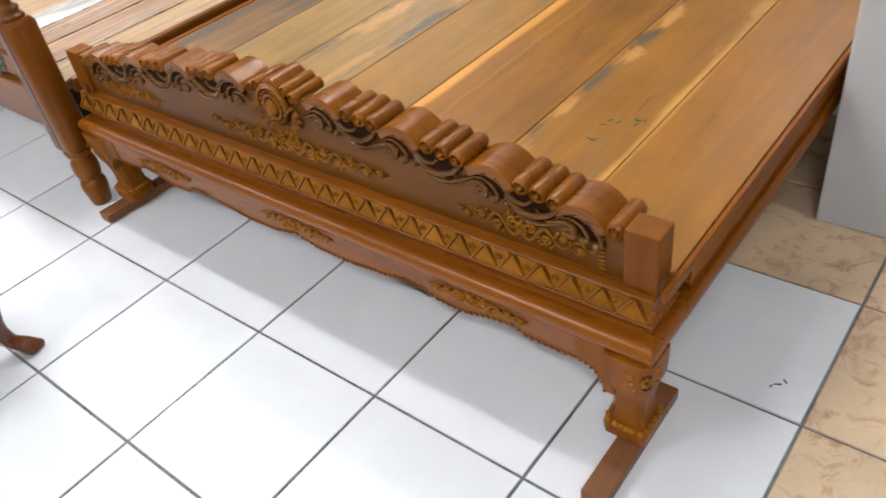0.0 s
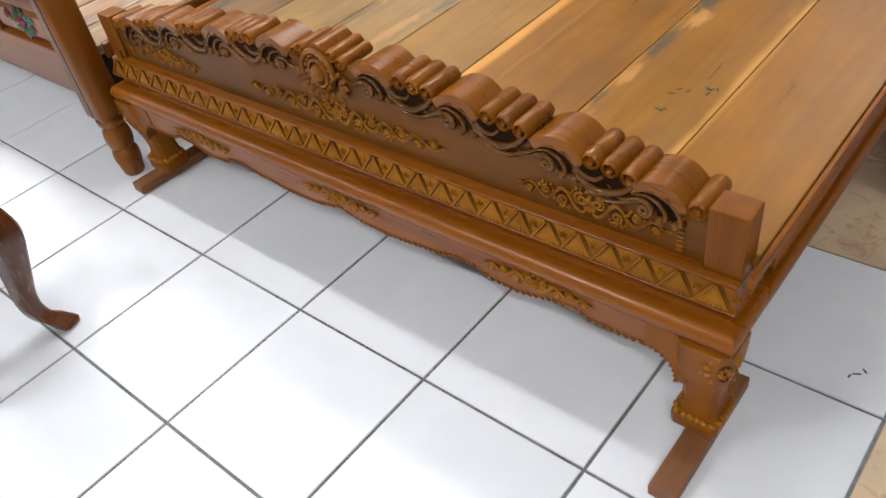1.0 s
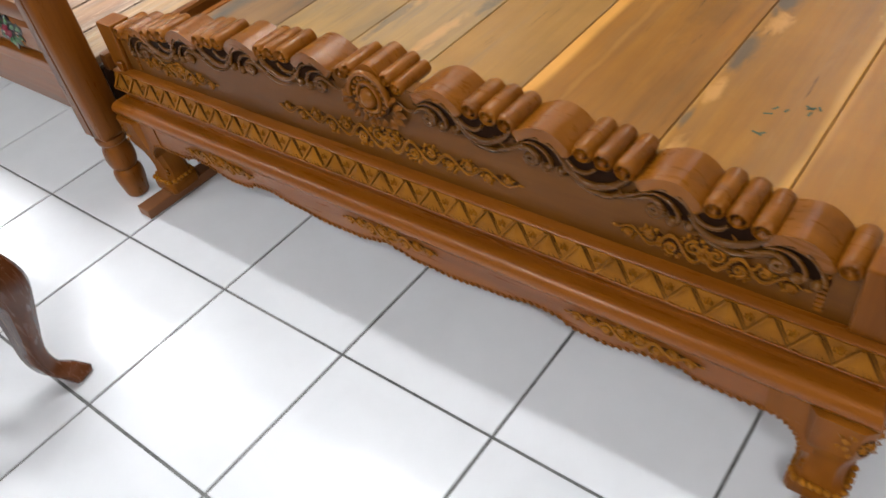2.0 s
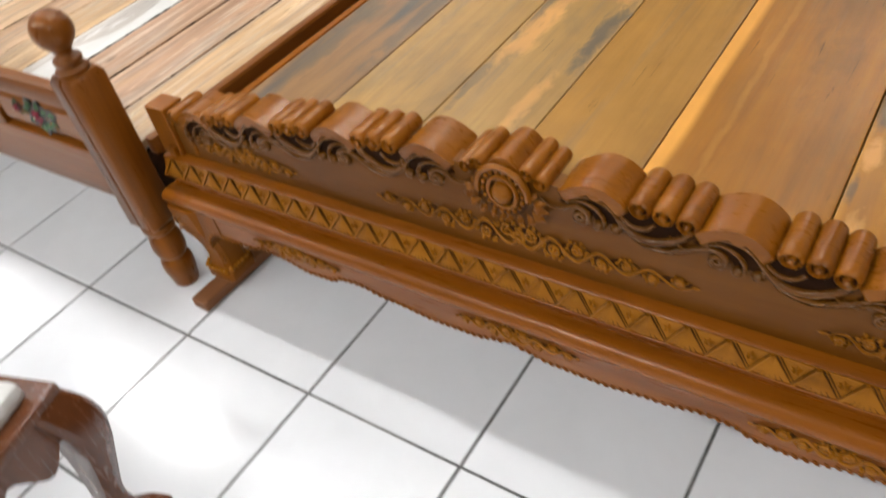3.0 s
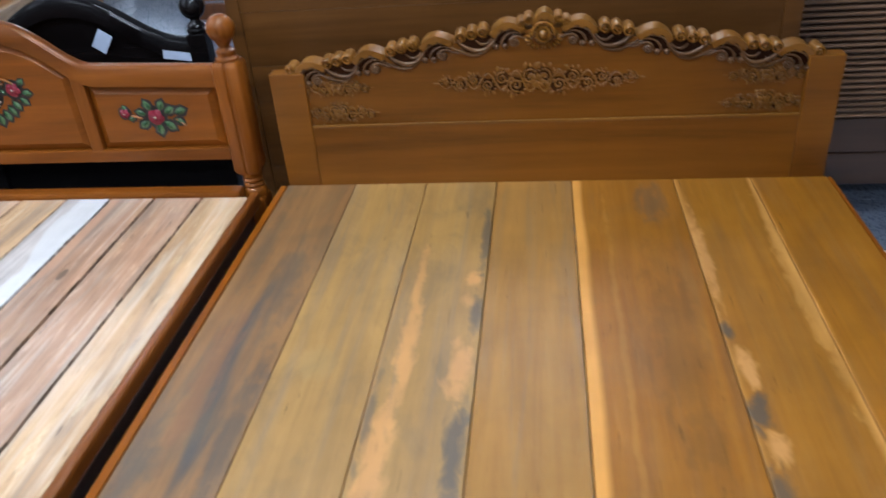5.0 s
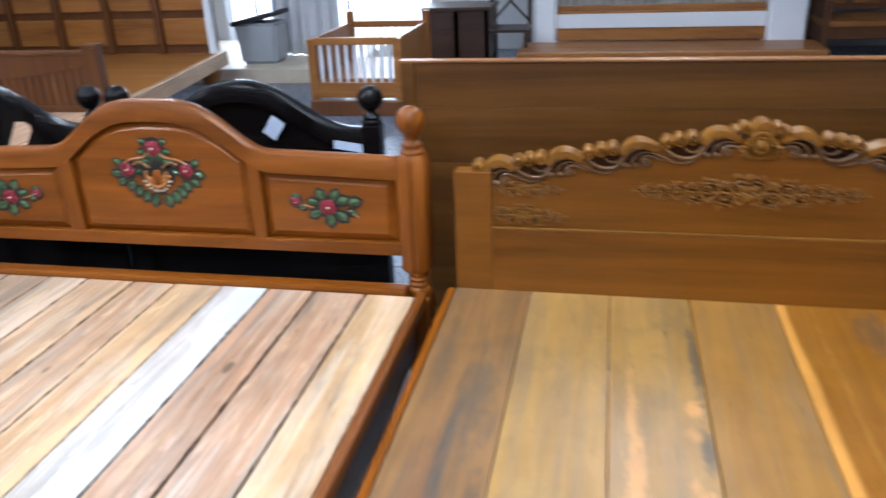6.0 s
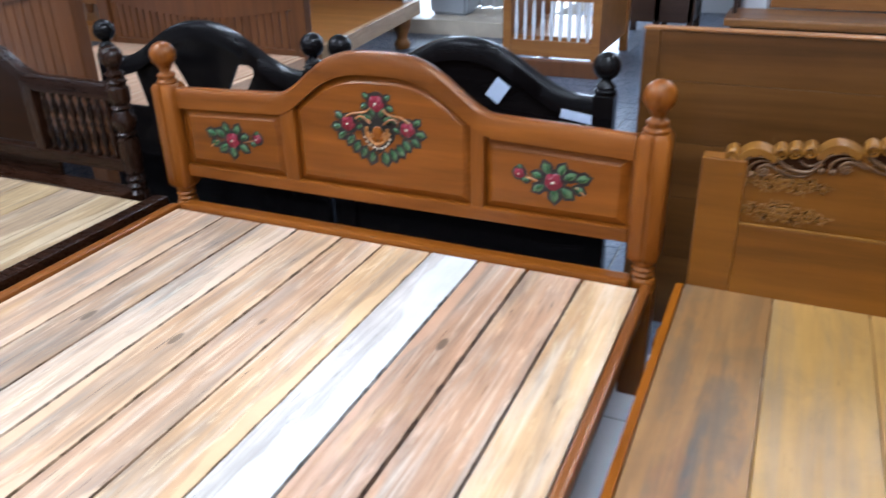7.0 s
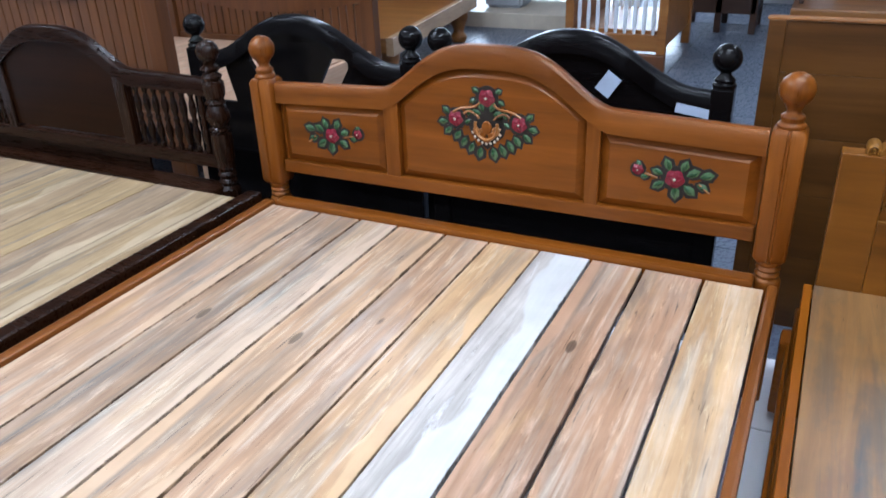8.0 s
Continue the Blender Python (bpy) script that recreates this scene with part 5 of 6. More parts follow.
def rose_board(bed, y, xs, z, arch, mats, bell, panels, name, label, k=1.0):
    """A panelled board between two posts. z: low rail (2), top ends (end, shoulder, crown), rail thickness."""
    x0, x1 = xs
    xc, half = (x0 + x1) / 2, (x1 - x0) / 2
    lo0, lo1, thick = z
    bm = bmesh.new()
    board_with_arch(bm, x0, x1, xc, half, arch, y + 0.004, y + 0.014, lo1 - 0.01, thick * 0.6, bell=bell)
    fb = part(name, bm, mats[0], bed, label)
    bm = bmesh.new()
    arch_rail(bm, x0, x1, xc, half, arch, y - 0.024, y + 0.022, thick, bell=bell)
    part("top_rail", bm, mats[0], fb, "", 40)
    bm = bmesh.new()
    box(bm, x0, x1, y - 0.022, y + 0.022, lo0, lo1, 0.006)
    part("low_rail", bm, mats[0], fb)
    for a, b in ((panels[0][1], panels[1][0]), (panels[1][1], panels[2][0])):
        bm = bmesh.new()
        zt = arch_line((a + b) / 2, xc, half, *arch, bell=bell) - thick * 0.8
        box(bm, a, b, y - 0.020, y + 0.018, lo1 - 0.004, zt, 0.005)
        part("mullion", bm, mats[1], fb)
    for i, (a, b) in enumerate(panels):
        bm = bmesh.new()
        inset = 0.028
        n = 24
        rim, field = [], []
        for q in range(n + 1):
            x = a + (b - a) * q / n
            rim.append((x, arch_line(x, xc, half, *arch, bell=bell) - thick))
            x2 = a + inset + (b - a - 2 * inset) * q / n
            field.append((x2, arch_line(x2, xc, half, *arch, bell=bell) - thick - inset))
        outer = [(a, lo1)] + [(b, lo1)] + rim[::-1]
        inner = [(a + inset, lo1 + inset), (b - inset, lo1 + inset)] + field[::-1]
        vo = [bm.verts.new((p[0], y + 0.003, p[1])) for p in outer]
        vi = [bm.verts.new((p[0], y - 0.016, p[1])) for p in inner]
        m = len(vo)
        for q in range(m):
            bm.faces.new((vo[q], vo[(q + 1) % m], vi[(q + 1) % m], vi[q]))
        bm.faces.new(vi)
        pan = part("panel", bm, mats[0], fb, "raised field panel")
        xm = (a + b) / 2
        zt = arch_line(xm, xc, half, *arch, bell=bell) - thick
        if i == 1:
            painted_flowers(pan, xm, lo1 + (zt - lo1) * 0.54, y - 0.018, 1.12 * k, True)
        else:
            painted_flowers(pan, xm, lo1 + (zt - lo1) * 0.52, y - 0.018, 1.25 * k, False, 1 if i == 2 else -1)
    return fb


def build_rose_bed():
    bed = thing("rose_bed", "orange-brown wooden bed with painted rose panels and bare plank deck", "bed", (-1.01, 1.15, 0), group="beds on display")
    xl, xr, yh, yf = -1.886, -0.139, 2.176, 0.142
    for x in (xl, xr):
        bm = bmesh.new()
        rows = [(0.03, 0.29), (0.040, 0.38), (0.040, 0.412), (0.032, 0.420), (0.036, 0.430), (0.030, 0.439), (0.036, 0.448), (0.030, 0.457), (0.036, 0.466), (0.032, 0.480)]
        lathe(bm, smooth_profile(rows, 2), x, yh, 20)
        part("neck", bm, REDWOOD_Z, bed, "turned ringed neck of the post", 50)
        bm = bmesh.new()
        box(bm, x - 0.041, x + 0.041, yh - 0.041, yh + 0.041, 0.0, 0.385, 0.008)
        part("leg", bm, REDWOOD_Z, bed)
        post_square(x, yh, 0.090, 0.476, 0.872, 1.020, bed, REDWOOD_Z, 0.046)
        post_square(x - (0.011 if x > -1 else 0.0), yf, 0.088, 0.205, 0.632, 0.770, bed, REDWOOD_Z, 0.044, 0.205)
    rose_board(bed, yh, (xl + 0.05, xr - 0.05), (0.528, 0.574, 0.074), (0.862, 0.878, 1.041), (REDWOOD, REDWOOD_Z), 0.40, ((-1.825, -1.396), (-1.340, -0.695), (-0.650, -0.200)), "headboard", "arched headboard with three painted panels")
    bm = bmesh.new()
    box(bm, xl + 0.03, xr - 0.03, yh - 0.076, yh - 0.015, 0.36, 0.430, 0.012)
    part("head_rail", bm, REDWOOD, bed)
    f = rose_board(bed, yf, (xl + 0.05, xr - 0.05), (0.375, 0.41, 0.045), (0.575, 0.575, 0.70), (REDWOOD, REDWOOD_Z), 0.40, ((-1.82, -1.43), (-1.36, -0.67), (-0.595, -0.205)), "footboard", "low panelled footboard", 0.72)
    bm = bmesh.new()
    box(bm, xl + 0.04, xr - 0.04, yf - 0.014, yf + 0.014, 0.262, 0.376, 0.004)
    part("foot_rail", bm, REDWOOD, f)
    for xa, xb, inner in ((-0.131, -0.101, -0.142), (-1.914, -1.871, -1.875)):
        bm = bmesh.new()
        box(bm, xa, xb, yf + 0.06, yh - 0.06, 0.375, 0.424, 0.010)
        part("side_rail", bm, REDWOOD_Y, bed, "rounded side rail")
        # espresso board added for the black shade below the rail
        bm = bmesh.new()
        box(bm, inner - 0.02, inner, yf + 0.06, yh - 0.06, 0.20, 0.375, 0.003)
        part("under_rail", bm, ESPRESSO, bed, "dark set-back board for the shade under the side rail")
    # plank deck
    cuts = [-1.868, -1.652, -1.482, -1.327, -1.147, -0.985, -0.811, -0.643, -0.479, -0.302, -0.134]
    tones = [
        ((0.253, 0.145, 0.078), (0.416, 0.249, 0.146), (0.542, 0.366, 0.234)),
        ((0.220, 0.127, 0.073), (0.357, 0.221, 0.130), (0.496, 0.332, 0.214)),
        ((0.289, 0.193, 0.125), (0.450, 0.315, 0.214), (0.599, 0.443, 0.312)),
        ((0.289, 0.161, 0.078), (0.450, 0.266, 0.141), (0.577, 0.382, 0.229)),
        ((0.265, 0.145, 0.078), (0.416, 0.243, 0.135), (0.554, 0.366, 0.224)),
        ((0.300, 0.170, 0.078), (0.460, 0.275, 0.135), (0.590, 0.385, 0.205)),
        ((0.277, 0.238, 0.208), (0.461, 0.409, 0.358), (0.646, 0.586, 0.530)),
        ((0.220, 0.117, 0.062), (0.357, 0.200, 0.114), (0.461, 0.276, 0.172)),
        ((0.253, 0.133, 0.073), (0.404, 0.227, 0.130), (0.531, 0.332, 0.203)),
        ((0.324, 0.183, 0.083), (0.496, 0.305, 0.151), (0.624, 0.421, 0.239)),
    ]
    rng = random.Random(8)
    for i, (a, b) in enumerate(zip(cuts, cuts[1:])):
        gap = rng.choice((0.005, 0.007, 0.010)) if i not in (7, 8) else 0.010
        w = b - a - gap
        d, m, l = tones[i]
        sap = (0.72, 0.70, 0.665) if i == 6 else tuple(min(c * 1.18, 0.8) for c in l)
        mat = plank_wood("rough_board", d, m, l, w, sap, 0.0 if i == 6 else rng.choice((0, 0.02, 0.03)), 0.085 if i == 6 else rng.choice((0, 0.025)), 0.02 if i in (1, 4, 8) else 0, 0, rough=0.36, gloss=0.6, wob=0.45 if i == 6 else 1.2, knots=1.2 if i == 6 else 3.0, grey=0.5 if i == 6 else 1.1 if i < 3 else 0.7, worn=1.0, edge_dark=0.6, patchy=0.0 if i == 6 else 0.9)
        bm = bmesh.new()
        box(bm, 0, w, 0, 2.094 - 0.165, -0.022, 0, 0.0025)
        part("deck_board", bm, mat, bed, at=(a + gap / 2, 0.165, 0.414 + rng.uniform(-0.0015, 0.0015)))
    return bed


rose_bed = build_rose_bed()


# ---- the dark bed with spindles ----
def turned_post(x, y, top, owner, mat, r=0.042, z0=0.0):
    h = top - 0.10
    rows = [(r * 0.8, z0), (r, z0 + 0.02), (r, 0.36), (r * 1.05, 0.40), (r * 0.72, 0.415), (r * 0.9, 0.43), (r * 0.72, 0.445), (r * 0.9, 0.46), (r * 0.72, 0.475), (r * 0.9, 0.49), (r * 0.8, 0.505), (r * 0.98, 0.53), (r, 0.60), (r * 0.98, 0.625), (r * 0.7, 0.635), (r * 1.0, 0.645), (r * 0.75, 0.655), (r * 1.12, 0.69), (r * 1.12, 0.705), (r * 0.75, 0.74), (r * 1.0, 0.75), (r * 0.72, 0.762), (r * 0.95, 0.775), (r, 0.80), (r, h - 0.06), (r * 0.75, h - 0.05), (r * 0.95, h - 0.035), (r * 0.6, h - 0.02), (r * 0.9, h - 0.005), (r * 0.5, h + 0.01)]
    bm = bmesh.new()
    lathe(bm, rows + ball_rows(r * 1.02, top - r * 1.02, 9, -0.9), x, y, 20)
    return part("post", bm, mat, owner, "turned post with rings and a ball", 40)


def build_spindle_bed():
    bed = thing("spindle_bed", "dark brown bed with an arched spindle headboard and pale plank deck", "bed", (-3.0, 1.15, 0), group="beds on display")
    xl, xr, y = -3.84, -2.16, 2.20
    xc, half = (xl + xr) / 2, (xr - xl) / 2
    arch = (0.842, 0.850, 1.000)
    for x in (xl, xr):
        turned_post(x, y, 0.985, bed, WALNUT_Z)
    bm = bmesh.new()
    arch_rail(bm, xl, xr, xc, half, arch, y - 0.025, y + 0.025, 0.066, bell=0.43)
    part("top_rail", bm, WALNUT, bed, "", 40)
    bm = bmesh.new()
    board_with_arch(bm, xc - 0.34, xc + 0.34, xc, half, arch, y - 0.008, y + 0.012, 0.55, 0.05, bell=0.43)
    part("panel", bm, WALNUT_PANEL, bed, "arched centre panel")
    for x in (xc - 0.36, xc + 0.36):
        bm = bmesh.new()
        box(bm, x - 0.028, x + 0.028, y - 0.022, y + 0.022, 0.53, 0.83, 0.005)
        part("mullion", bm, WALNUT_Z, bed)
    bm = bmesh.new()
    box(bm, xl, xr, y - 0.024, y + 0.024, 0.485, 0.535, 0.007)
    part("mid_rail", bm, WALNUT, bed)
    bm = bmesh.new()
    box(bm, xl, xr, y - 0.10, y + 0.02, 0.32, 0.415, 0.008)
    part("head_rail", bm, WALNUT, bed)
    bm = bmesh.new()
    box(bm, xl + 0.03, xr - 0.42, y + 0.005, y + 0.018, 0.41, 0.487, 0.002)
    part("lower_panel", bm, WALNUT, bed)
    bm = bmesh.new()
    rows = [(0.008, 0.0), (0.013, 0.02), (0.008, 0.035), (0.014, 0.06), (0.015, 0.09), (0.009, 0.115), (0.014, 0.13), (0.009, 0.145), (0.015, 0.17), (0.014, 0.20), (0.008, 0.225), (0.013, 0.24), (0.008, 0.27)]
    lathe(bm, smooth_profile(rows, 2), 0, 0, 10)
    xs = [xr - 0.075 - i * 0.048 for i in range(8)] + [xl + 0.075 + i * 0.048 for i in range(8)]
    sp = part("spindle", bm, WALNUT_Z, bed, "turned spindle", 50, at=(xs[0], y, 0.530))
    for x in xs[1:]:
        again(sp, Matrix.Translation((x, y, 0.530)))
    for xa, xb in ((-2.024, -1.955), (-3.99, -3.92)):
        bm = bmesh.new()
        box(bm, xa, xb, 0.2, y - 0.05, 0.25, 0.430, 0.012)
        part("side_rail", bm, WALNUT, bed)
    for x in (xl, xr):
        bm = bmesh.new()
        box(bm, x - 0.04, x + 0.04, 0.12, 0.2, 0.0, 0.55, 0.01)
        part("foot_post", bm, WALNUT_Z, bed)
    bm = bmesh.new()
    box(bm, xl, xr, 0.14, 0.18, 0.24, 0.42, 0.01)
    part("foot_rail", bm, WALNUT, bed)
    rng = random.Random(21)
    x = -3.918
    while x < -2.05:
        w = min(rng.uniform(0.15, 0.22), -2.027 - x)
        k = rng.uniform(0.9, 1.1)
        mat = plank_wood("pale_board", (0.18 * k, 0.116 * k, 0.060), (0.30 * k, 0.203 * k, 0.110), (0.40 * k, 0.285 * k, 0.168), w, (0.48, 0.36, 0.23), rng.choice((0, 0.02)), rng.choice((0, 0.03)), 0.0, 0, rough=0.5, wob=1.2, knots=0.9, grey=0.9, worn=0.6, edge_dark=0.4)
        bm = bmesh.new()
        box(bm, 0, w - 0.004, 0, 2.098 - 0.19, -0.02, 0, 0.002)
        part("deck_board", bm, mat, bed, at=(x, 0.19, 0.412))
        x += w
    return bed


spindle_bed = build_spindle_bed()


# ---- black headboards behind ----
def black_headboard(xl, xr, y, slots):
    xc, half = (xl + xr) / 2, (xr - xl) / 2
    hb = thing("black_headboard", "glossy black arched headboard with ball posts" + (", pierced by slots" if slots else ", with paper tags"), "headboard", (xc, y, 0), group="black headboards")
    arch = (0.870, 0.875, 1.040, 1.12)
    for x in (xl, xr):
        bm = bmesh.new()
        box(bm, x - 0.034, x + 0.034, y - 0.034, y + 0.034, 0, 0.886, 0.006)
        p = part("post", bm, BLACK, hb)
        bm = bmesh.new()
        rows = [(0.034, 0.885), (0.038, 0.896), (0.03, 0.903), (0.033, 0.911), (0.018, 0.926), (0.016, 0.935)]
        lathe(bm, rows + ball_rows(0.045, 0.975, 10, -1.1), x, y, 20)
        part("finial", bm, BLACK, p, "round black ball finial", 45)
    bell = half * 0.86
    bm = bmesh.new()
    arch_rail(bm, xl, xr, xc, half, arch, y - 0.03, y + 0.03, 0.075, bell=bell)
    part("top_rail", bm, BLACK, hb, "", 40)
    bm = bmesh.new()
    if slots:
        up = lambda x: arch_line(x, xc, half, *arch, bell=bell) - 0.04
        for q in (-1, 1):
            e = xl if q < 0 else xr
            foot = e if q > 0 else xc - 0.330
            e = e if q > 0 else xc - 0.375
            xs = [e + (xc + q * 0.235 - e) * i / 12 for i in range(13)]
            prism(bm, [(foot, 0.665), (xc + q * 0.125, 0.665), (xc + q * 0.235, 0.845)] + [(x, up(x)) for x in reversed(xs)], y - 0.008, y + 0.01, "y")
        xs = [xc - 0.235 + 0.47 * i / 12 for i in range(13)]
        prism(bm, [(xc - 0.235, 0.880), (xc + 0.235, 0.880)] + [(x, up(x)) for x in reversed(xs)], y - 0.008, y + 0.01, "y")
        prism(bm, [(xc - 0.035, 0.665), (xc + 0.035, 0.665), (xc + 0.160, 0.880), (xc - 0.160, 0.880)], y - 0.008, y + 0.01, "y")
        box(bm, xl, xr, y - 0.008, y + 0.01, 0.45, 0.665)
    else:
        board_with_arch(bm, xl, xr, xc, half, arch, y - 0.008, y + 0.01, 0.32, 0.04, bell=bell)
    part("panel", bm, BLACK, hb)
    bm = bmesh.new()
    box(bm, xl - (0 if slots else 0.066), xr, y - 0.02, y + 0.02, 0.03, 0.46, 0.006)
    part("low_rail", bm, BLACK, hb)
    return hb


black_headboard(-2.47, -1.452, 2.48, True)
black_headboard(-1.334, -0.356, 2.48, False)
for tx, tz, w, h, turn in ((-0.690, 0.905, 0.055, 0.075, 35), (-0.43, 0.825, 0.12, 0.03, 8)):
    bm = bmesh.new()
    box(bm, -w / 2, w / 2, -0.0008, 0.0008, -h, 0)
    t = part("paper_tag", bm, PAPER)
    t.matrix_basis = pose(tx, 2.448, tz, 0, turn, 0)
    tagged(t, "blank white paper tag on the black headboard", "paper tag", "paper tags")


# ---- plain plank headboard ----
def build_plain_headboard():
    x0, x1, y = -0.258, 1.74, 2.555
    hb = thing("plank_headboard", "tall plain brown headboard with a pale top edge, seen from behind", "headboard", ((x0 + x1) / 2, y, 0))
    zs = [0.05, 0.32, 0.54, 0.73, 0.93, 1.084]
    for a, b in zip(zs, zs[1:]):
        bm = bmesh.new()
        box(bm, x0 + 0.05, x1 - 0.06, y - 0.012, y + 0.012, a, b - 0.0008, 0.0006)
        part("board", bm, OLIVE, hb)
    for a, b in ((x0, x0 + 0.05), (x1 - 0.06, x1)):
        bm = bmesh.new()
        box(bm, a, b, y - 0.02, y + 0.03, 0, 1.086, 0.004)
        part("stile", bm, OLIVE, hb)
    bm = bmesh.new()
    box(bm, x0 - 0.005, x1 + 0.005, y - 0.018, y + 0.03, 1.085, 1.092, 0.002)
    part("cap", bm, HONEY, hb, "pale top edge")
    return hb


build_plain_headboard()


# ---- dark cabinet with louvred front ----
def build_louvre_cabinet():
    x0, x1, y0, y1 = 1.77, 3.05, 2.66, 3.12
    c = thing("louvre_cabinet", "dark brown cabinet with close horizontal slats, raised off the floor", "cabinet", ((x0 + x1) / 2, (y0 + y1) / 2, 0))
    bm = bmesh.new()
    box(bm, x0, x1, y0 + 0.02, y1, 0.14, 1.12, 0.005)
    body = part("body", bm, ESPRESSO, c)
    bm = bmesh.new()
    box(bm, x0, x1, y0, y0 + 0.02, 0.14, 0.27, 0.004)
    part("plinth_board", bm, ESPRESSO, c)
    bm = bmesh.new()
    box(bm, x0, x1, y0 + 0.004, y0 + 0.02, 0.274, 0.41, 0.004)
    part("plinth_board", bm, ESPRESSO, c)
    bm = bmesh.new()
    box(bm, x0, x1, y0 - 0.006, y0 + 0.006, -0.0055, 0.0055, 0.003)
    sl = part("slat", bm, wood("slat_wood", (0.09, 0.045, 0.022), (0.15, 0.08, 0.04), (0.20, 0.11, 0.06), "X", vary=0.3), c, "thin brown slat", at=(0, 0, 0.425))
    for i in range(1, 31):
        again(sl, Matrix.Translation((0, 0, 0.425 + i * 0.0222)))
    for x in (x0 + 0.03, x1 - 0.09):
        for yy in (y0 + 0.05, y1 - 0.1):
            bm = bmesh.new()
            box(bm, x, x + 0.06, yy, yy + 0.06, 0, 0.14, 0.005)
            part("leg", bm, ESPRESSO, c)


build_louvre_cabinet()


# ---- red-brown slatted bed ----
def slat_board(bed, x0, x1, y, top, low, wide):
    for x in (x0, x1):
        bm = bmesh.new()
        box(bm, x - 0.05, x + 0.05, y - 0.04, y + 0.04, 0, top + 0.03, 0.006)
        box(bm, x - 0.058, x + 0.058, y - 0.048, y + 0.048, top + 0.028, top + 0.05, 0.005)
        part("post", bm, MAHOG, bed)
    n = 24
    xa, xb = x0 + 0.05, x1 - 0.05
    lowline = [(xa + (xb - xa) * i / n, top - 0.09 - 0.09 * math.sin(math.pi * i / n)) for i in range(n + 1)]
    bm = bmesh.new()
    prism(bm, [(xa, top - 0.02), (xb, top - 0.02)] + lowline[::-1], y - 0.02, y + 0.02, "y")
    part("curved_rail", bm, MAHOG, bed, "rail with a sagging lower edge")
    bm = bmesh.new()
    box(bm, xa - 0.01, xb + 0.01, y - 0.035, y + 0.035, top - 0.019, top + 0.01, 0.008)
    part("cap_rail", bm, MAHOG, bed)
    bm = bmesh.new()
    box(bm, xa, xb, y - 0.02, y + 0.02, low - 0.08, low, 0.005)
    part("low_rail", bm, MAHOG, bed)
    k = int((xb - xa) / 0.062)
    bm = bmesh.new()
    box(bm, -wide / 2, wide / 2, -0.009, 0.009, 0, top - 0.1 - low, 0.003)
    first = None
    for i in range(k):
        x = xa + (xb - xa) * (i + 0.5) / k
        if first is None:
            first = part("slat", bm, MAHOG, bed, at=(x, y, low - 0.002))
        else:
            again(first, Matrix.Translation((x, y, low - 0.002)))


def build_slat_bed():
    bed = thing("slat_bed", "red-brown wooden bed with vertical slats at both ends", "bed", (-3.75, 3.65, 0), group="beds on display")
    x0, x1 = -4.62, -2.88
    slat_board(bed, x0, -2.98, 2.78, 1.16, 0.46, 0.058)
    slat_board(bed, x0, x1, 4.55, 0.82, 0.46, 0.052)
    # the right rail is made pale, standing in for the lit deck
    for x in (x0, x1):
        bm = bmesh.new()
        box(bm, x - 0.02, x + 0.02, 2.82, 4.51, 0.10, 0.42, 0.006)
        part("side_rail", bm, PALE_BOARD if x == x1 else MAHOG, bed, "pale side rail" if x == x1 else "")
    rng = random.Random(31)
    x = x0 + 0.02
    while x < x1 - 0.03:
        w = min(rng.uniform(0.15, 0.2), x1 - 0.02 - x)
        mat = plank_wood("pink_board", (0.36, 0.20, 0.12), (0.50, 0.31, 0.20), (0.60, 0.41, 0.28), w, (0.6, 0.45, 0.32), 0.02, 0, 0, 0, rough=0.5)
        bm = bmesh.new()
        box(bm, 0, w - 0.005, 0, 1.68, -0.02, 0, 0.002)
        part("deck_board", bm, mat, bed, at=(x, 2.83, 0.425))
        x += w


build_slat_bed()

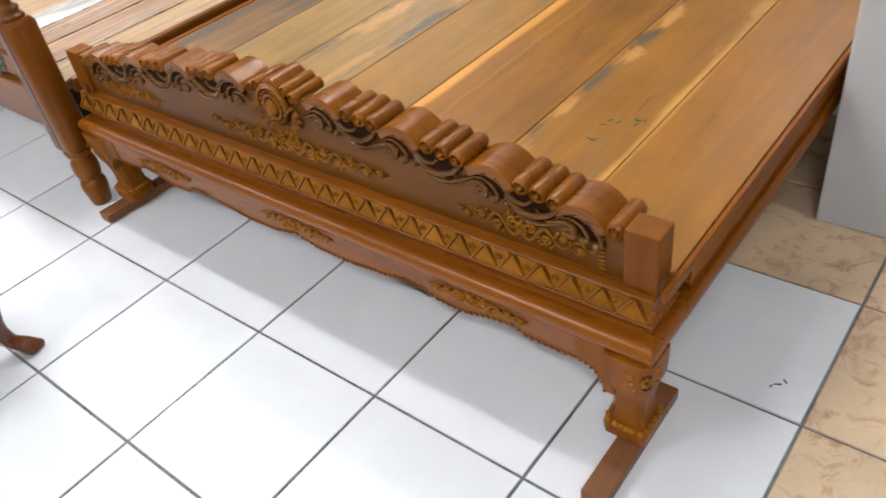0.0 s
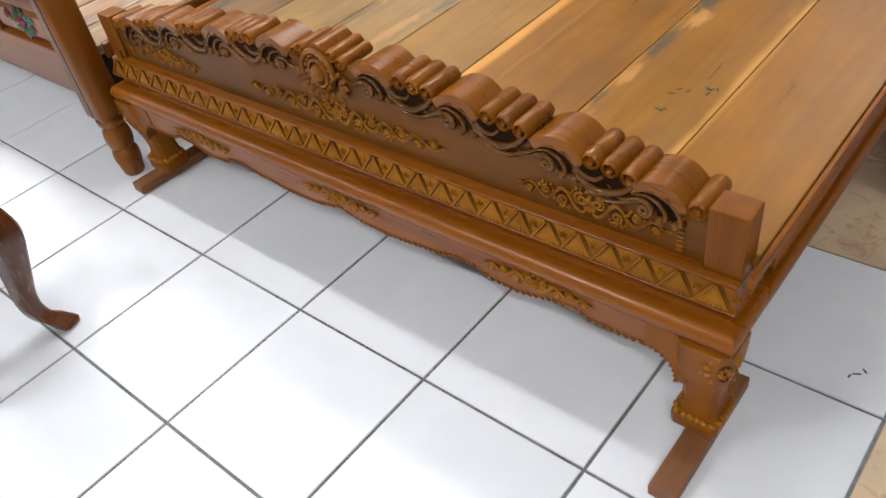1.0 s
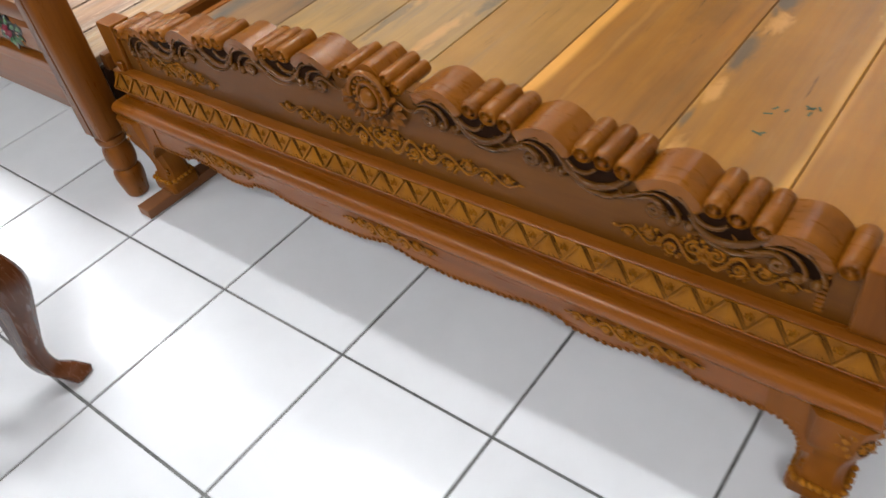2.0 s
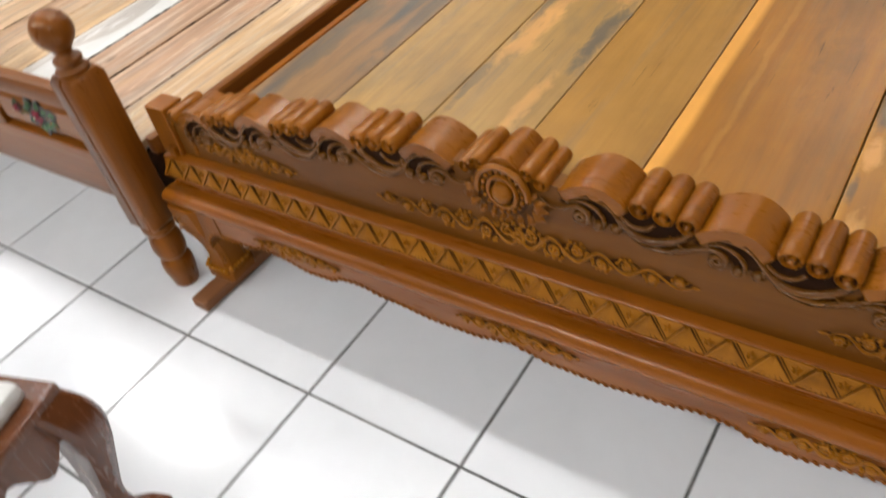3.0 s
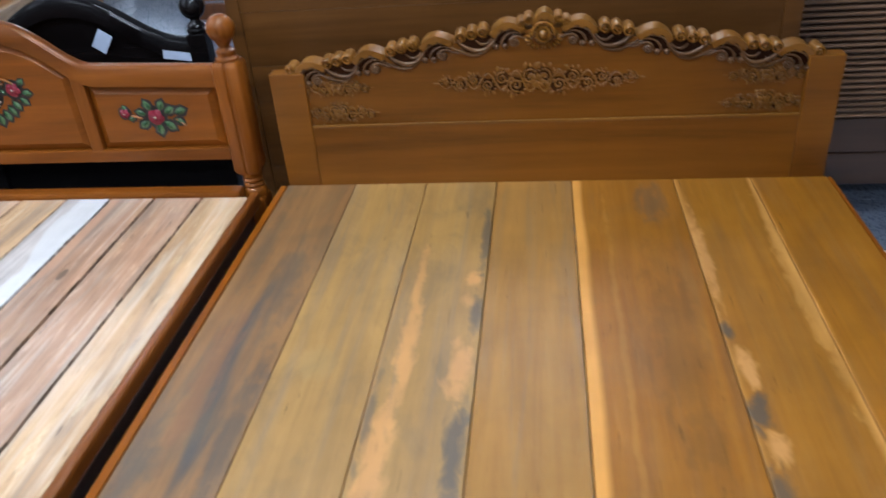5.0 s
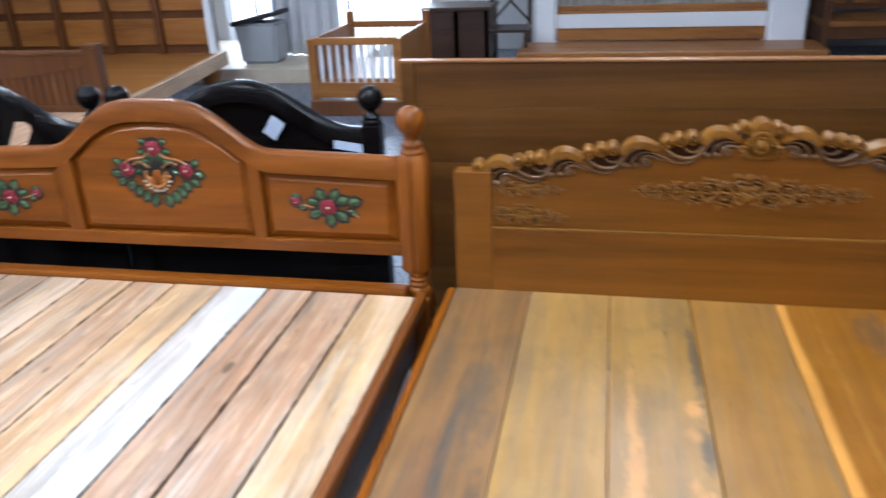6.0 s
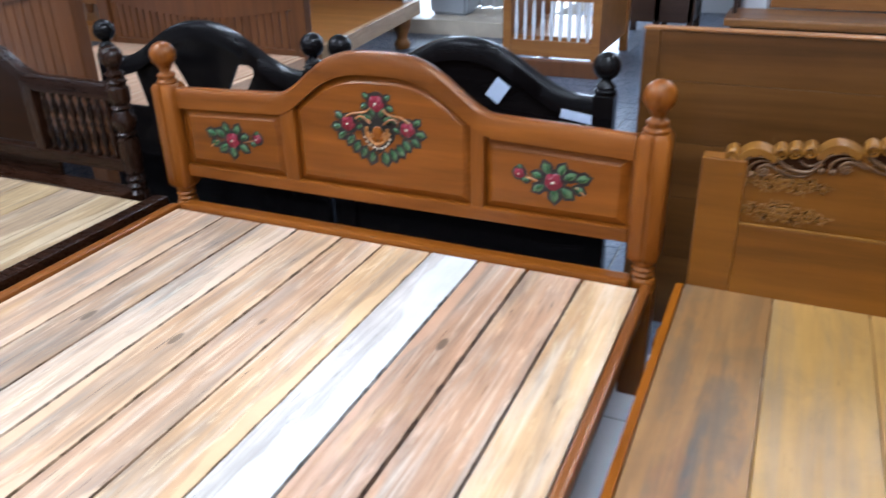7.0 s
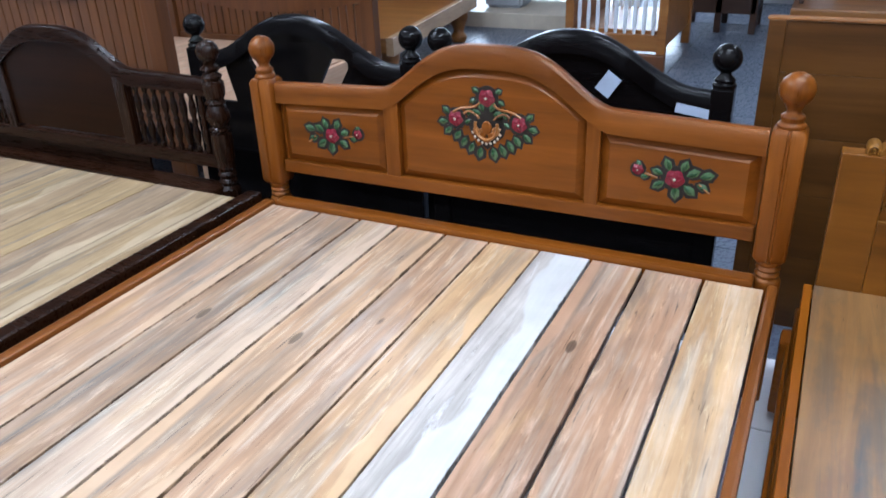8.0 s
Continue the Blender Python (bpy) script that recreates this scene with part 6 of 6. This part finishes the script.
# ---- side table beside the beds ----
def build_side_table():
    t = thing("side_table", "red-brown low table with cabriole legs and a moulded top", "side table", (0.26, -0.40, 0), own=True)
    t.matrix_basis = pose(0.306, -0.362, 0, 0, 0, 18)
    # local: the corner at the origin, the top runs to -x and -y
    lx, ly, zt = 0.50, 0.33, 0.42
    bm = bmesh.new()
    box(bm, -lx, 0.0, -ly, 0.0, zt - 0.022, zt, 0.006)
    part("top", bm, STOOL_WOOD, t)
    bm = bmesh.new()
    box(bm, -lx + 0.03, -0.03, -ly + 0.03, -0.03, zt, zt + 0.035, 0.014)
    part("cushion", bm, plain("grey_cover", (0.55, 0.53, 0.50), 0.8), t, "pale covered pad")
    for a in range(4):
        bm = bmesh.new()
        n = 20
        top, low = [], []
        w = (ly if a % 2 else lx) - 0.06
        deep = (lx if a % 2 else ly) / 2
        for i in range(n + 1):
            x = -w / 2 + w * i / n
            u = abs(x) / (w / 2)
            low.append((x, zt - 0.095 + 0.03 * math.cos(u * math.pi * 2) - 0.02 * u))
        prism(bm, [(-w / 2, zt - 0.022), (w / 2, zt - 0.022)] + low[::-1], -0.012, 0.012, "y")
        bmesh.ops.transform(bm, matrix=Matrix.Translation((-lx / 2, -ly / 2, 0)) @ Matrix.Rotation(a * math.pi / 2, 4, "Z") @ Matrix.Translation((0, deep - 0.025, 0)), verts=bm.verts)
        part("apron", bm, STOOL_WOOD, t)
        # cabriole leg, leaning out to its corner
        bm = bmesh.new()
        rows = smooth_profile([(0.000, 0.40, 0.030), (0.014, 0.35, 0.034), (0.022, 0.29, 0.032), (0.012, 0.20, 0.024), (0.000, 0.11, 0.018), (0.006, 0.055, 0.017), (0.026, 0.025, 0.021), (0.034, 0.008, 0.022), (0.032, 0.0, 0.018)], 3)
        rings = []
        for o, z, r in rows:
            r *= 1.22
            q = o / math.sqrt(2) * 1.5
            rings.append([bm.verts.new((q + r * cx, q + r * cy, z)) for cx, cy in ((-1, -0.8), (-0.8, -1), (0.7, -1), (1, -0.7), (1, 0.6), (0.6, 1), (-0.7, 1), (-1, 0.7))])
        for r1, r2 in zip(rings, rings[1:]):
            for k in range(8):
                bm.faces.new((r1[k], r1[(k + 1) % 8], r2[(k + 1) % 8], r2[k]))
        bm.faces.new(rings[0]), bm.faces.new(rings[-1][::-1])
        bmesh.ops.transform(bm, matrix=Matrix.Translation((-lx / 2 + (1, -1, -1, 1)[a] * (lx / 2 - 0.035), -ly / 2 + (1, 1, -1, -1)[a] * (ly / 2 - 0.035), 0)) @ Matrix.Rotation(a * math.pi / 2, 4, "Z"), verts=bm.verts)
        part("leg", bm, STOOL_WOOD, t, "curved cabriole leg", 45)


build_side_table()


# ---- far things ----
def build_crib(x0, x1, y0, y1, top):
    c = thing("baby_crib", "honey-coloured wooden baby crib with pale spindles", "crib", ((x0 + x1) / 2, (y0 + y1) / 2, 0))
    for x in (x0, x1):
        for y in (y0, y1):
            bm = bmesh.new()
            box(bm, x - 0.035, x + 0.035, y - 0.03, y + 0.03, 0, top + (0.10 if y == y1 else 0), 0.005)
            part("post", bm, HONEY, c)
    for y in (y0, y1):
        bm = bmesh.new()
        box(bm, x0, x1, y - 0.02, y + 0.02, top - 0.05, top + 0.01, 0.006)
        part("top_rail", bm, HONEY, c)
        bm = bmesh.new()
        box(bm, x0, x1, y - 0.02, y + 0.02, 0.14, 0.27, 0.006)
        part("low_rail", bm, HONEY, c)
    bm = bmesh.new()
    lathe(bm, [(0.012, 0.26), (0.018, 0.4), (0.012, top - 0.05)], 0, 0, 8)
    first = None
    n = 9
    for i in range(n):
        x = x0 + (x1 - x0) * (i + 1) / (n + 1)
        for y in (y0, y1):
            if first is None:
                first = part("spindle", bm, WHITE_PAINT, c, "pale spindle", at=(x, y, 0))
            else:
                again(first, Matrix.Translation((x, y, 0)))
    for x in (x0, x1):
        bm = bmesh.new()
        box(bm, x - 0.014, x + 0.014, y0, y1, 0.16, top, 0.006)
        part("side_board", bm, HONEY, c)
    bm = bmesh.new()
    box(bm, x0 + 0.02, x1 - 0.02, y0 + 0.02, y1 - 0.02, 0.24, 0.30, 0.006)
    part("base_board", bm, HONEY, c)
    bm = bmesh.new()
    box(bm, x0 - 0.03, x1 + 0.05, y0 - 0.1, y0 - 0.04, 0.0, 0.13, 0.01)
    part("kick_board", bm, MAHOG, c)


build_crib(-2.03, -1.28, 6.3, 7.4, 0.635)


def build_dark_table():
    x0, x1, y0, y1, h = -1.45, -0.72, 7.9, 8.5, 0.70
    t = thing("dark_table", "black-brown table with rails and square legs", "table", ((x0 + x1) / 2, (y0 + y1) / 2, 0))
    bm = bmesh.new()
    box(bm, x0, x1, y0, y1, h - 0.04, h, 0.006)
    part("top", bm, ESPRESSO, t)
    bm = bmesh.new()
    box(bm, x0 + 0.03, x1 - 0.03, y0 + 0.02, y1 - 0.02, h - 0.52, h - 0.04, 0.004)
    part("drawer_box", bm, ESPRESSO, t)
    for x in (x0 + 0.05, (x0 + x1) / 2, x1 - 0.05):
        for y in (y0 + 0.05, y1 - 0.05):
            bm = bmesh.new()
            box(bm, x - 0.03, x + 0.03, y - 0.03, y + 0.03, 0, h - 0.04, 0.004)
            part("leg", bm, ESPRESSO, t)
    bm = bmesh.new()
    box(bm, x0 + 0.05, x1 - 0.05, y0 + 0.04, y0 + 0.07, 0.30, 0.34, 0.004)
    part("stretcher", bm, ESPRESSO, t)
    c = thing("dark_chair", "black-brown wooden chair with crossed back bars", "chair", (-0.58, 8.15, 0), own=True)
    for x in (-0.2, 0.2):
        for y in (-0.2, 0.2):
            bm = bmesh.new()
            box(bm, x - 0.02, x + 0.02, y - 0.02, y + 0.02, 0, 0.95 if y > 0 else 0.44, 0.004)
            part("leg", bm, ESPRESSO, c)
    bm = bmesh.new()
    box(bm, -0.22, 0.22, -0.22, 0.22, 0.44, 0.47, 0.006)
    part("seat", bm, ESPRESSO, c)
    bm = bmesh.new()
    tube(bm, [(-0.2, 0.2, 0.5), (0.2, 0.2, 0.92)], 0.014, 6)
    tube(bm, [(0.2, 0.2, 0.5), (-0.2, 0.2, 0.92)], 0.014, 6)
    box(bm, -0.2, 0.2, 0.19, 0.21, 0.9, 0.95, 0.004)
    part("backrest", bm, ESPRESSO, c)


build_dark_table()


# timber platform between the far pillars, with a white ledge and a bamboo screen
def build_platform():
    p = thing("timber_platform", "honey wood platform with a moulded front edge", "platform", (0.75, 8.170, 0))
    bm = bmesh.new()
    box(bm, -0.45, 2.42, 7.690, 8.310, 0.21, 0.29, 0.02)
    part("top", bm, HONEY, p)
    bm = bmesh.new()
    box(bm, -0.40, 2.38, 7.790, 8.270, 0.0, 0.21, 0.005)
    part("front", bm, OLIVE, p)
    bm = bmesh.new()
    n = 40
    for i in range(n):
        x = -0.38 + 2.74 * (i + 0.5) / n
        box(bm, x - 0.025, x + 0.025, 7.765, 7.790, 0.08, 0.12, 0.004)
    tagged(part("carved_edge", bm, HONEY, p), kind="stuff")
    bm = bmesh.new()
    box(bm, -0.10, 1.96, 8.370, 8.430, 0.29, 0.58, 0.004)
    w = tagged(part("low_wall", bm, HONEY), "honey wood boarding between two white pillars", "boarding")
    bm = bmesh.new()
    box(bm, -0.10, 1.96, 8.350, 8.570, 0.42, 0.56, 0.004)
    part("white_ledge", bm, WHITE_PAINT, w, "white painted ledge")
    s = thing("bamboo_screen", "grey bamboo screen of upright canes in a wood rail", "screen", (0.72, 8.520, 0.56))
    bm = bmesh.new()
    lathe(bm, [(0.016, 0), (0.017, 0.3), (0.016, 1.2)], 0, 0, 8)
    first = None
    n = 64
    for i in range(n):
        x = -0.08 + 2.02 * (i + 0.5) / n
        if first is None:
            first = part("cane", bm, BAMBOO, s, at=(x, 8.490, 0.62))
        else:
            again(first, Matrix.Translation((x, 8.490, 0.62)))
    bm = bmesh.new()
    box(bm, -0.10, 1.96, 8.440, 8.520, 0.56, 0.635, 0.01)
    part("low_rail", bm, HONEY, s)


build_platform()


# carved day bed far behind
def build_day_bed():
    d = thing("carved_day_bed", "large honey wood day bed with a panelled carved back", "day bed", (-4.6, 6.0, 0))
    bm = bmesh.new()
    prism(bm, [(-6.4, 4.9), (-2.96, 4.9), (-3.24, 6.98), (-6.4, 6.98)], 0.32, 0.42, "z")
    part("deck", bm, HONEY, d)
    bm = bmesh.new()
    prism(bm, [(-2.96, 4.88), (-2.90, 4.88), (-3.19, 7.04), (-3.25, 7.04)], 0.30, 0.432, "z", 0.006)
    part("side_rail", bm, wood("pale_worn_edge", (0.30, 0.18, 0.09), (0.42, 0.27, 0.15), (0.54, 0.38, 0.24), "Y"), d, "pale worn side rail")
    for x, y in ((-3.30, 6.85), (-3.08, 5.1), (-6.2, 5.1), (-6.2, 6.85)):
        bm = bmesh.new()
        lathe(bm, smooth_profile([(0.06, 0), (0.08, 0.05), (0.05, 0.11), (0.09, 0.22), (0.09, 0.325)], 3), x, y, 14)
        part("leg", bm, HONEY, d, "", 50)
    bm = bmesh.new()
    box(bm, -6.4, -3.26, 6.98, 7.04, 0.28, 1.5, 0.008)
    back = part("back", bm, MAHOG, d, "dark panelled back")
    bm = bmesh.new()
    box(bm, -0.22, 0.22, -0.03, 0.0, 0, 0.25, 0.012)
    pn = part("panel", bm, HONEY, back, "honey wood raised panel", at=(-3.55, 6.98, 0.50))
    for i in range(5):
        for z in (0.50, 0.82, 1.14):
            if i or z > 0.52:
                again(pn, Matrix.Translation((-3.55 - i * 0.54, 6.98, z)))
    for i in range(6):
        bm = bmesh.new()
        box(bm, -3.31 - i * 0.54, -3.25 - i * 0.54, 6.92, 6.98, 0.42, 1.5, 0.006)
        part("stile", bm, MAHOG if i else WHITE_PAINT, back, "" if i else "white painted corner stile")


build_day_bed()


def build_bench():
    b = thing("wooden_bench", "red-brown wooden bench with a panelled back and sloping arms", "bench", (3.1, 9.0, 0))
    for x in (2.58, 3.62):
        for y in (8.62, 9.28):
            bm = bmesh.new()
            box(bm, x - 0.035, x + 0.035, y - 0.03, y + 0.03, 0, 0.62 if y < 9 else 1.1, 0.006)
            part("leg", bm, MAHOG, b)
        bm = bmesh.new()
        prism(bm, [(8.56, 0.58), (8.56, 0.63), (9.28, 0.74), (9.28, 0.69)], x - 0.045, x + 0.045, "x", 0.008)
        part("arm", bm, MAHOG, b)
        bm = bmesh.new()
        box(bm, x - 0.012, x + 0.012, 8.65, 9.25, 0.18, 0.60, 0.004)
        part("side_panel", bm, MAHOG, b)
    bm = bmesh.new()
    box(bm, 2.56, 3.64, 8.6, 9.3, 0.36, 0.42, 0.01)
    part("seat", bm, HONEY, b)
    bm = bmesh.new()
    box(bm, 2.60, 3.60, 8.62, 8.65, 0.24, 0.36, 0.005)
    part("apron", bm, MAHOG, b)
    bm = bmesh.new()
    box(bm, 2.58, 3.62, 9.26, 9.30, 0.46, 1.08, 0.006)
    back = part("back", bm, MAHOG, b, "panelled back")
    for x in (2.76, 3.10, 3.44):
        bm = bmesh.new()
        box(bm, x - 0.13, x + 0.13, 9.235, 9.26, 0.52, 1.0, 0.01)
        part("panel", bm, HONEY, back)


build_bench()


def build_settee():
    t = thing("carved_settee", "honey wood settee with ball posts and a carved back", "settee", (-5.90, 5.3, 0))
    for x in (-5.18, -5.70, -6.60):
        bm = bmesh.new()
        lathe(bm, smooth_profile([(0.04, 0), (0.045, 0.3), (0.035, 0.42), (0.045, 0.5), (0.032, 0.58), (0.042, 0.7), (0.026, 0.75)], 3) + ball_rows(0.05, 0.81, 9, -1.0), x, 5.05, 14)
        part("post", bm, HONEY, t, "turned post with a ball", 45)
    for z0, z1 in ((0.40, 0.46), (0.60, 0.64)):
        bm = bmesh.new()
        box(bm, -6.60, -5.18, 5.03, 5.07, z0, z1, 0.006)
        part("rail", bm, HONEY, t)
    bm = bmesh.new()
    box(bm, -6.62, -5.15, 5.03, 5.58, 0.36, 0.40, 0.006)
    part("seat", bm, HONEY, t)
    for x in (-6.58, -5.20):
        bm = bmesh.new()
        box(bm, x - 0.03, x + 0.03, 5.53, 5.59, 0, 1.05, 0.005)
        part("back_post", bm, MAHOG, t)
    bm = bmesh.new()
    box(bm, -6.58, -5.20, 5.54, 5.58, 0.98, 1.05, 0.01)
    part("back_rail", bm, HONEY, t)
    for i in range(9):
        x = -6.48 + i * 0.145
        bm = bmesh.new()
        prism(bm, [(x + w, z) for w, z in ((0.02, 0.40), (0.05, 0.5), (0.02, 0.6), (0.055, 0.72), (0.03, 0.86), (0.05, 0.98))] + [(x - w, z) for w, z in ((0.05, 0.98), (0.03, 0.86), (0.055, 0.72), (0.02, 0.6), (0.05, 0.5), (0.02, 0.40))], 5.55, 5.575, "y", 0.004)
        part("splat", bm, MAHOG, t, "waisted back splat")


build_settee()


def build_bin():
    b = thing("plastic_bin", "grey plastic bin with a tilted black lid", "bin", (-3.26, 8.05, 0.15))
    bm = bmesh.new()
    rings = [[(-3.26 + a * s, 8.05 + c * s, z) for a, c in ((-0.24, -0.2), (0.24, -0.2), (0.24, 0.2), (-0.24, 0.2))] for s, z in ((0.85, 0.151), (1.0, 0.58))]
    vs = [[bm.verts.new(p) for p in r] for r in rings]
    for k in range(4):
        bm.faces.new((vs[0][k], vs[0][(k + 1) % 4], vs[1][(k + 1) % 4], vs[1][k]))
    bm.faces.new(vs[0][::-1]), bm.faces.new(vs[1])
    bmesh.ops.bevel(bm, geom=bm.edges[:], offset=0.03, segments=3, affect="EDGES")
    part("body", bm, GREY_PLASTIC, b, "", 40)
    bm = bmesh.new()
    box(bm, -0.26, 0.26, -0.22, 0.22, 0, 0.05, 0.015, Matrix.Translation((-3.26, 8.05, 0.60)) @ Matrix.Rotation(radians(-12), 4, "Y"))
    part("lid", bm, BLACK_PLASTIC, b, "black lid")


build_bin()


def build_cloth():
    bm = bmesh.new()
    n, rows = 60, 8
    grid = []
    for j in range(rows + 1):
        z = 0.16 + 1.9 * j / rows
        grid.append([bm.verts.new((-3.32 + 0.80 * i / n, 8.5 + 0.05 * math.sin(i * 0.62) * (1.1 - 0.4 * j / rows) + 0.02 * math.sin(i * 1.7), z)) for i in range(n + 1)])
    for a, b in zip(grid, grid[1:]):
        for i in range(n):
            bm.faces.new((a[i], a[i + 1], b[i + 1], b[i]))
    ob = part("hanging_cloth", bm, CLOTH, None, "", 60)
    m = ob.modifiers.new("thick", "SOLIDIFY")
    m.thickness = 0.006
    tagged(ob, "pale grey cloth hanging in loose folds", "cloth")
    bm = bmesh.new()
    tube(bm, [(-3.5, 8.5, 2.08), (-2.4, 8.5, 2.08)], 0.018, 8)
    for x in (-3.5, -2.4):
        tube(bm, [(x, 8.5, 0.15), (x, 8.5, 2.08)], 0.018, 8)
    tagged(part("cloth_rail", bm, GREY_PLASTIC), "thin grey rail that carries a hanging cloth", "rail")


build_cloth()

lay_tiles()
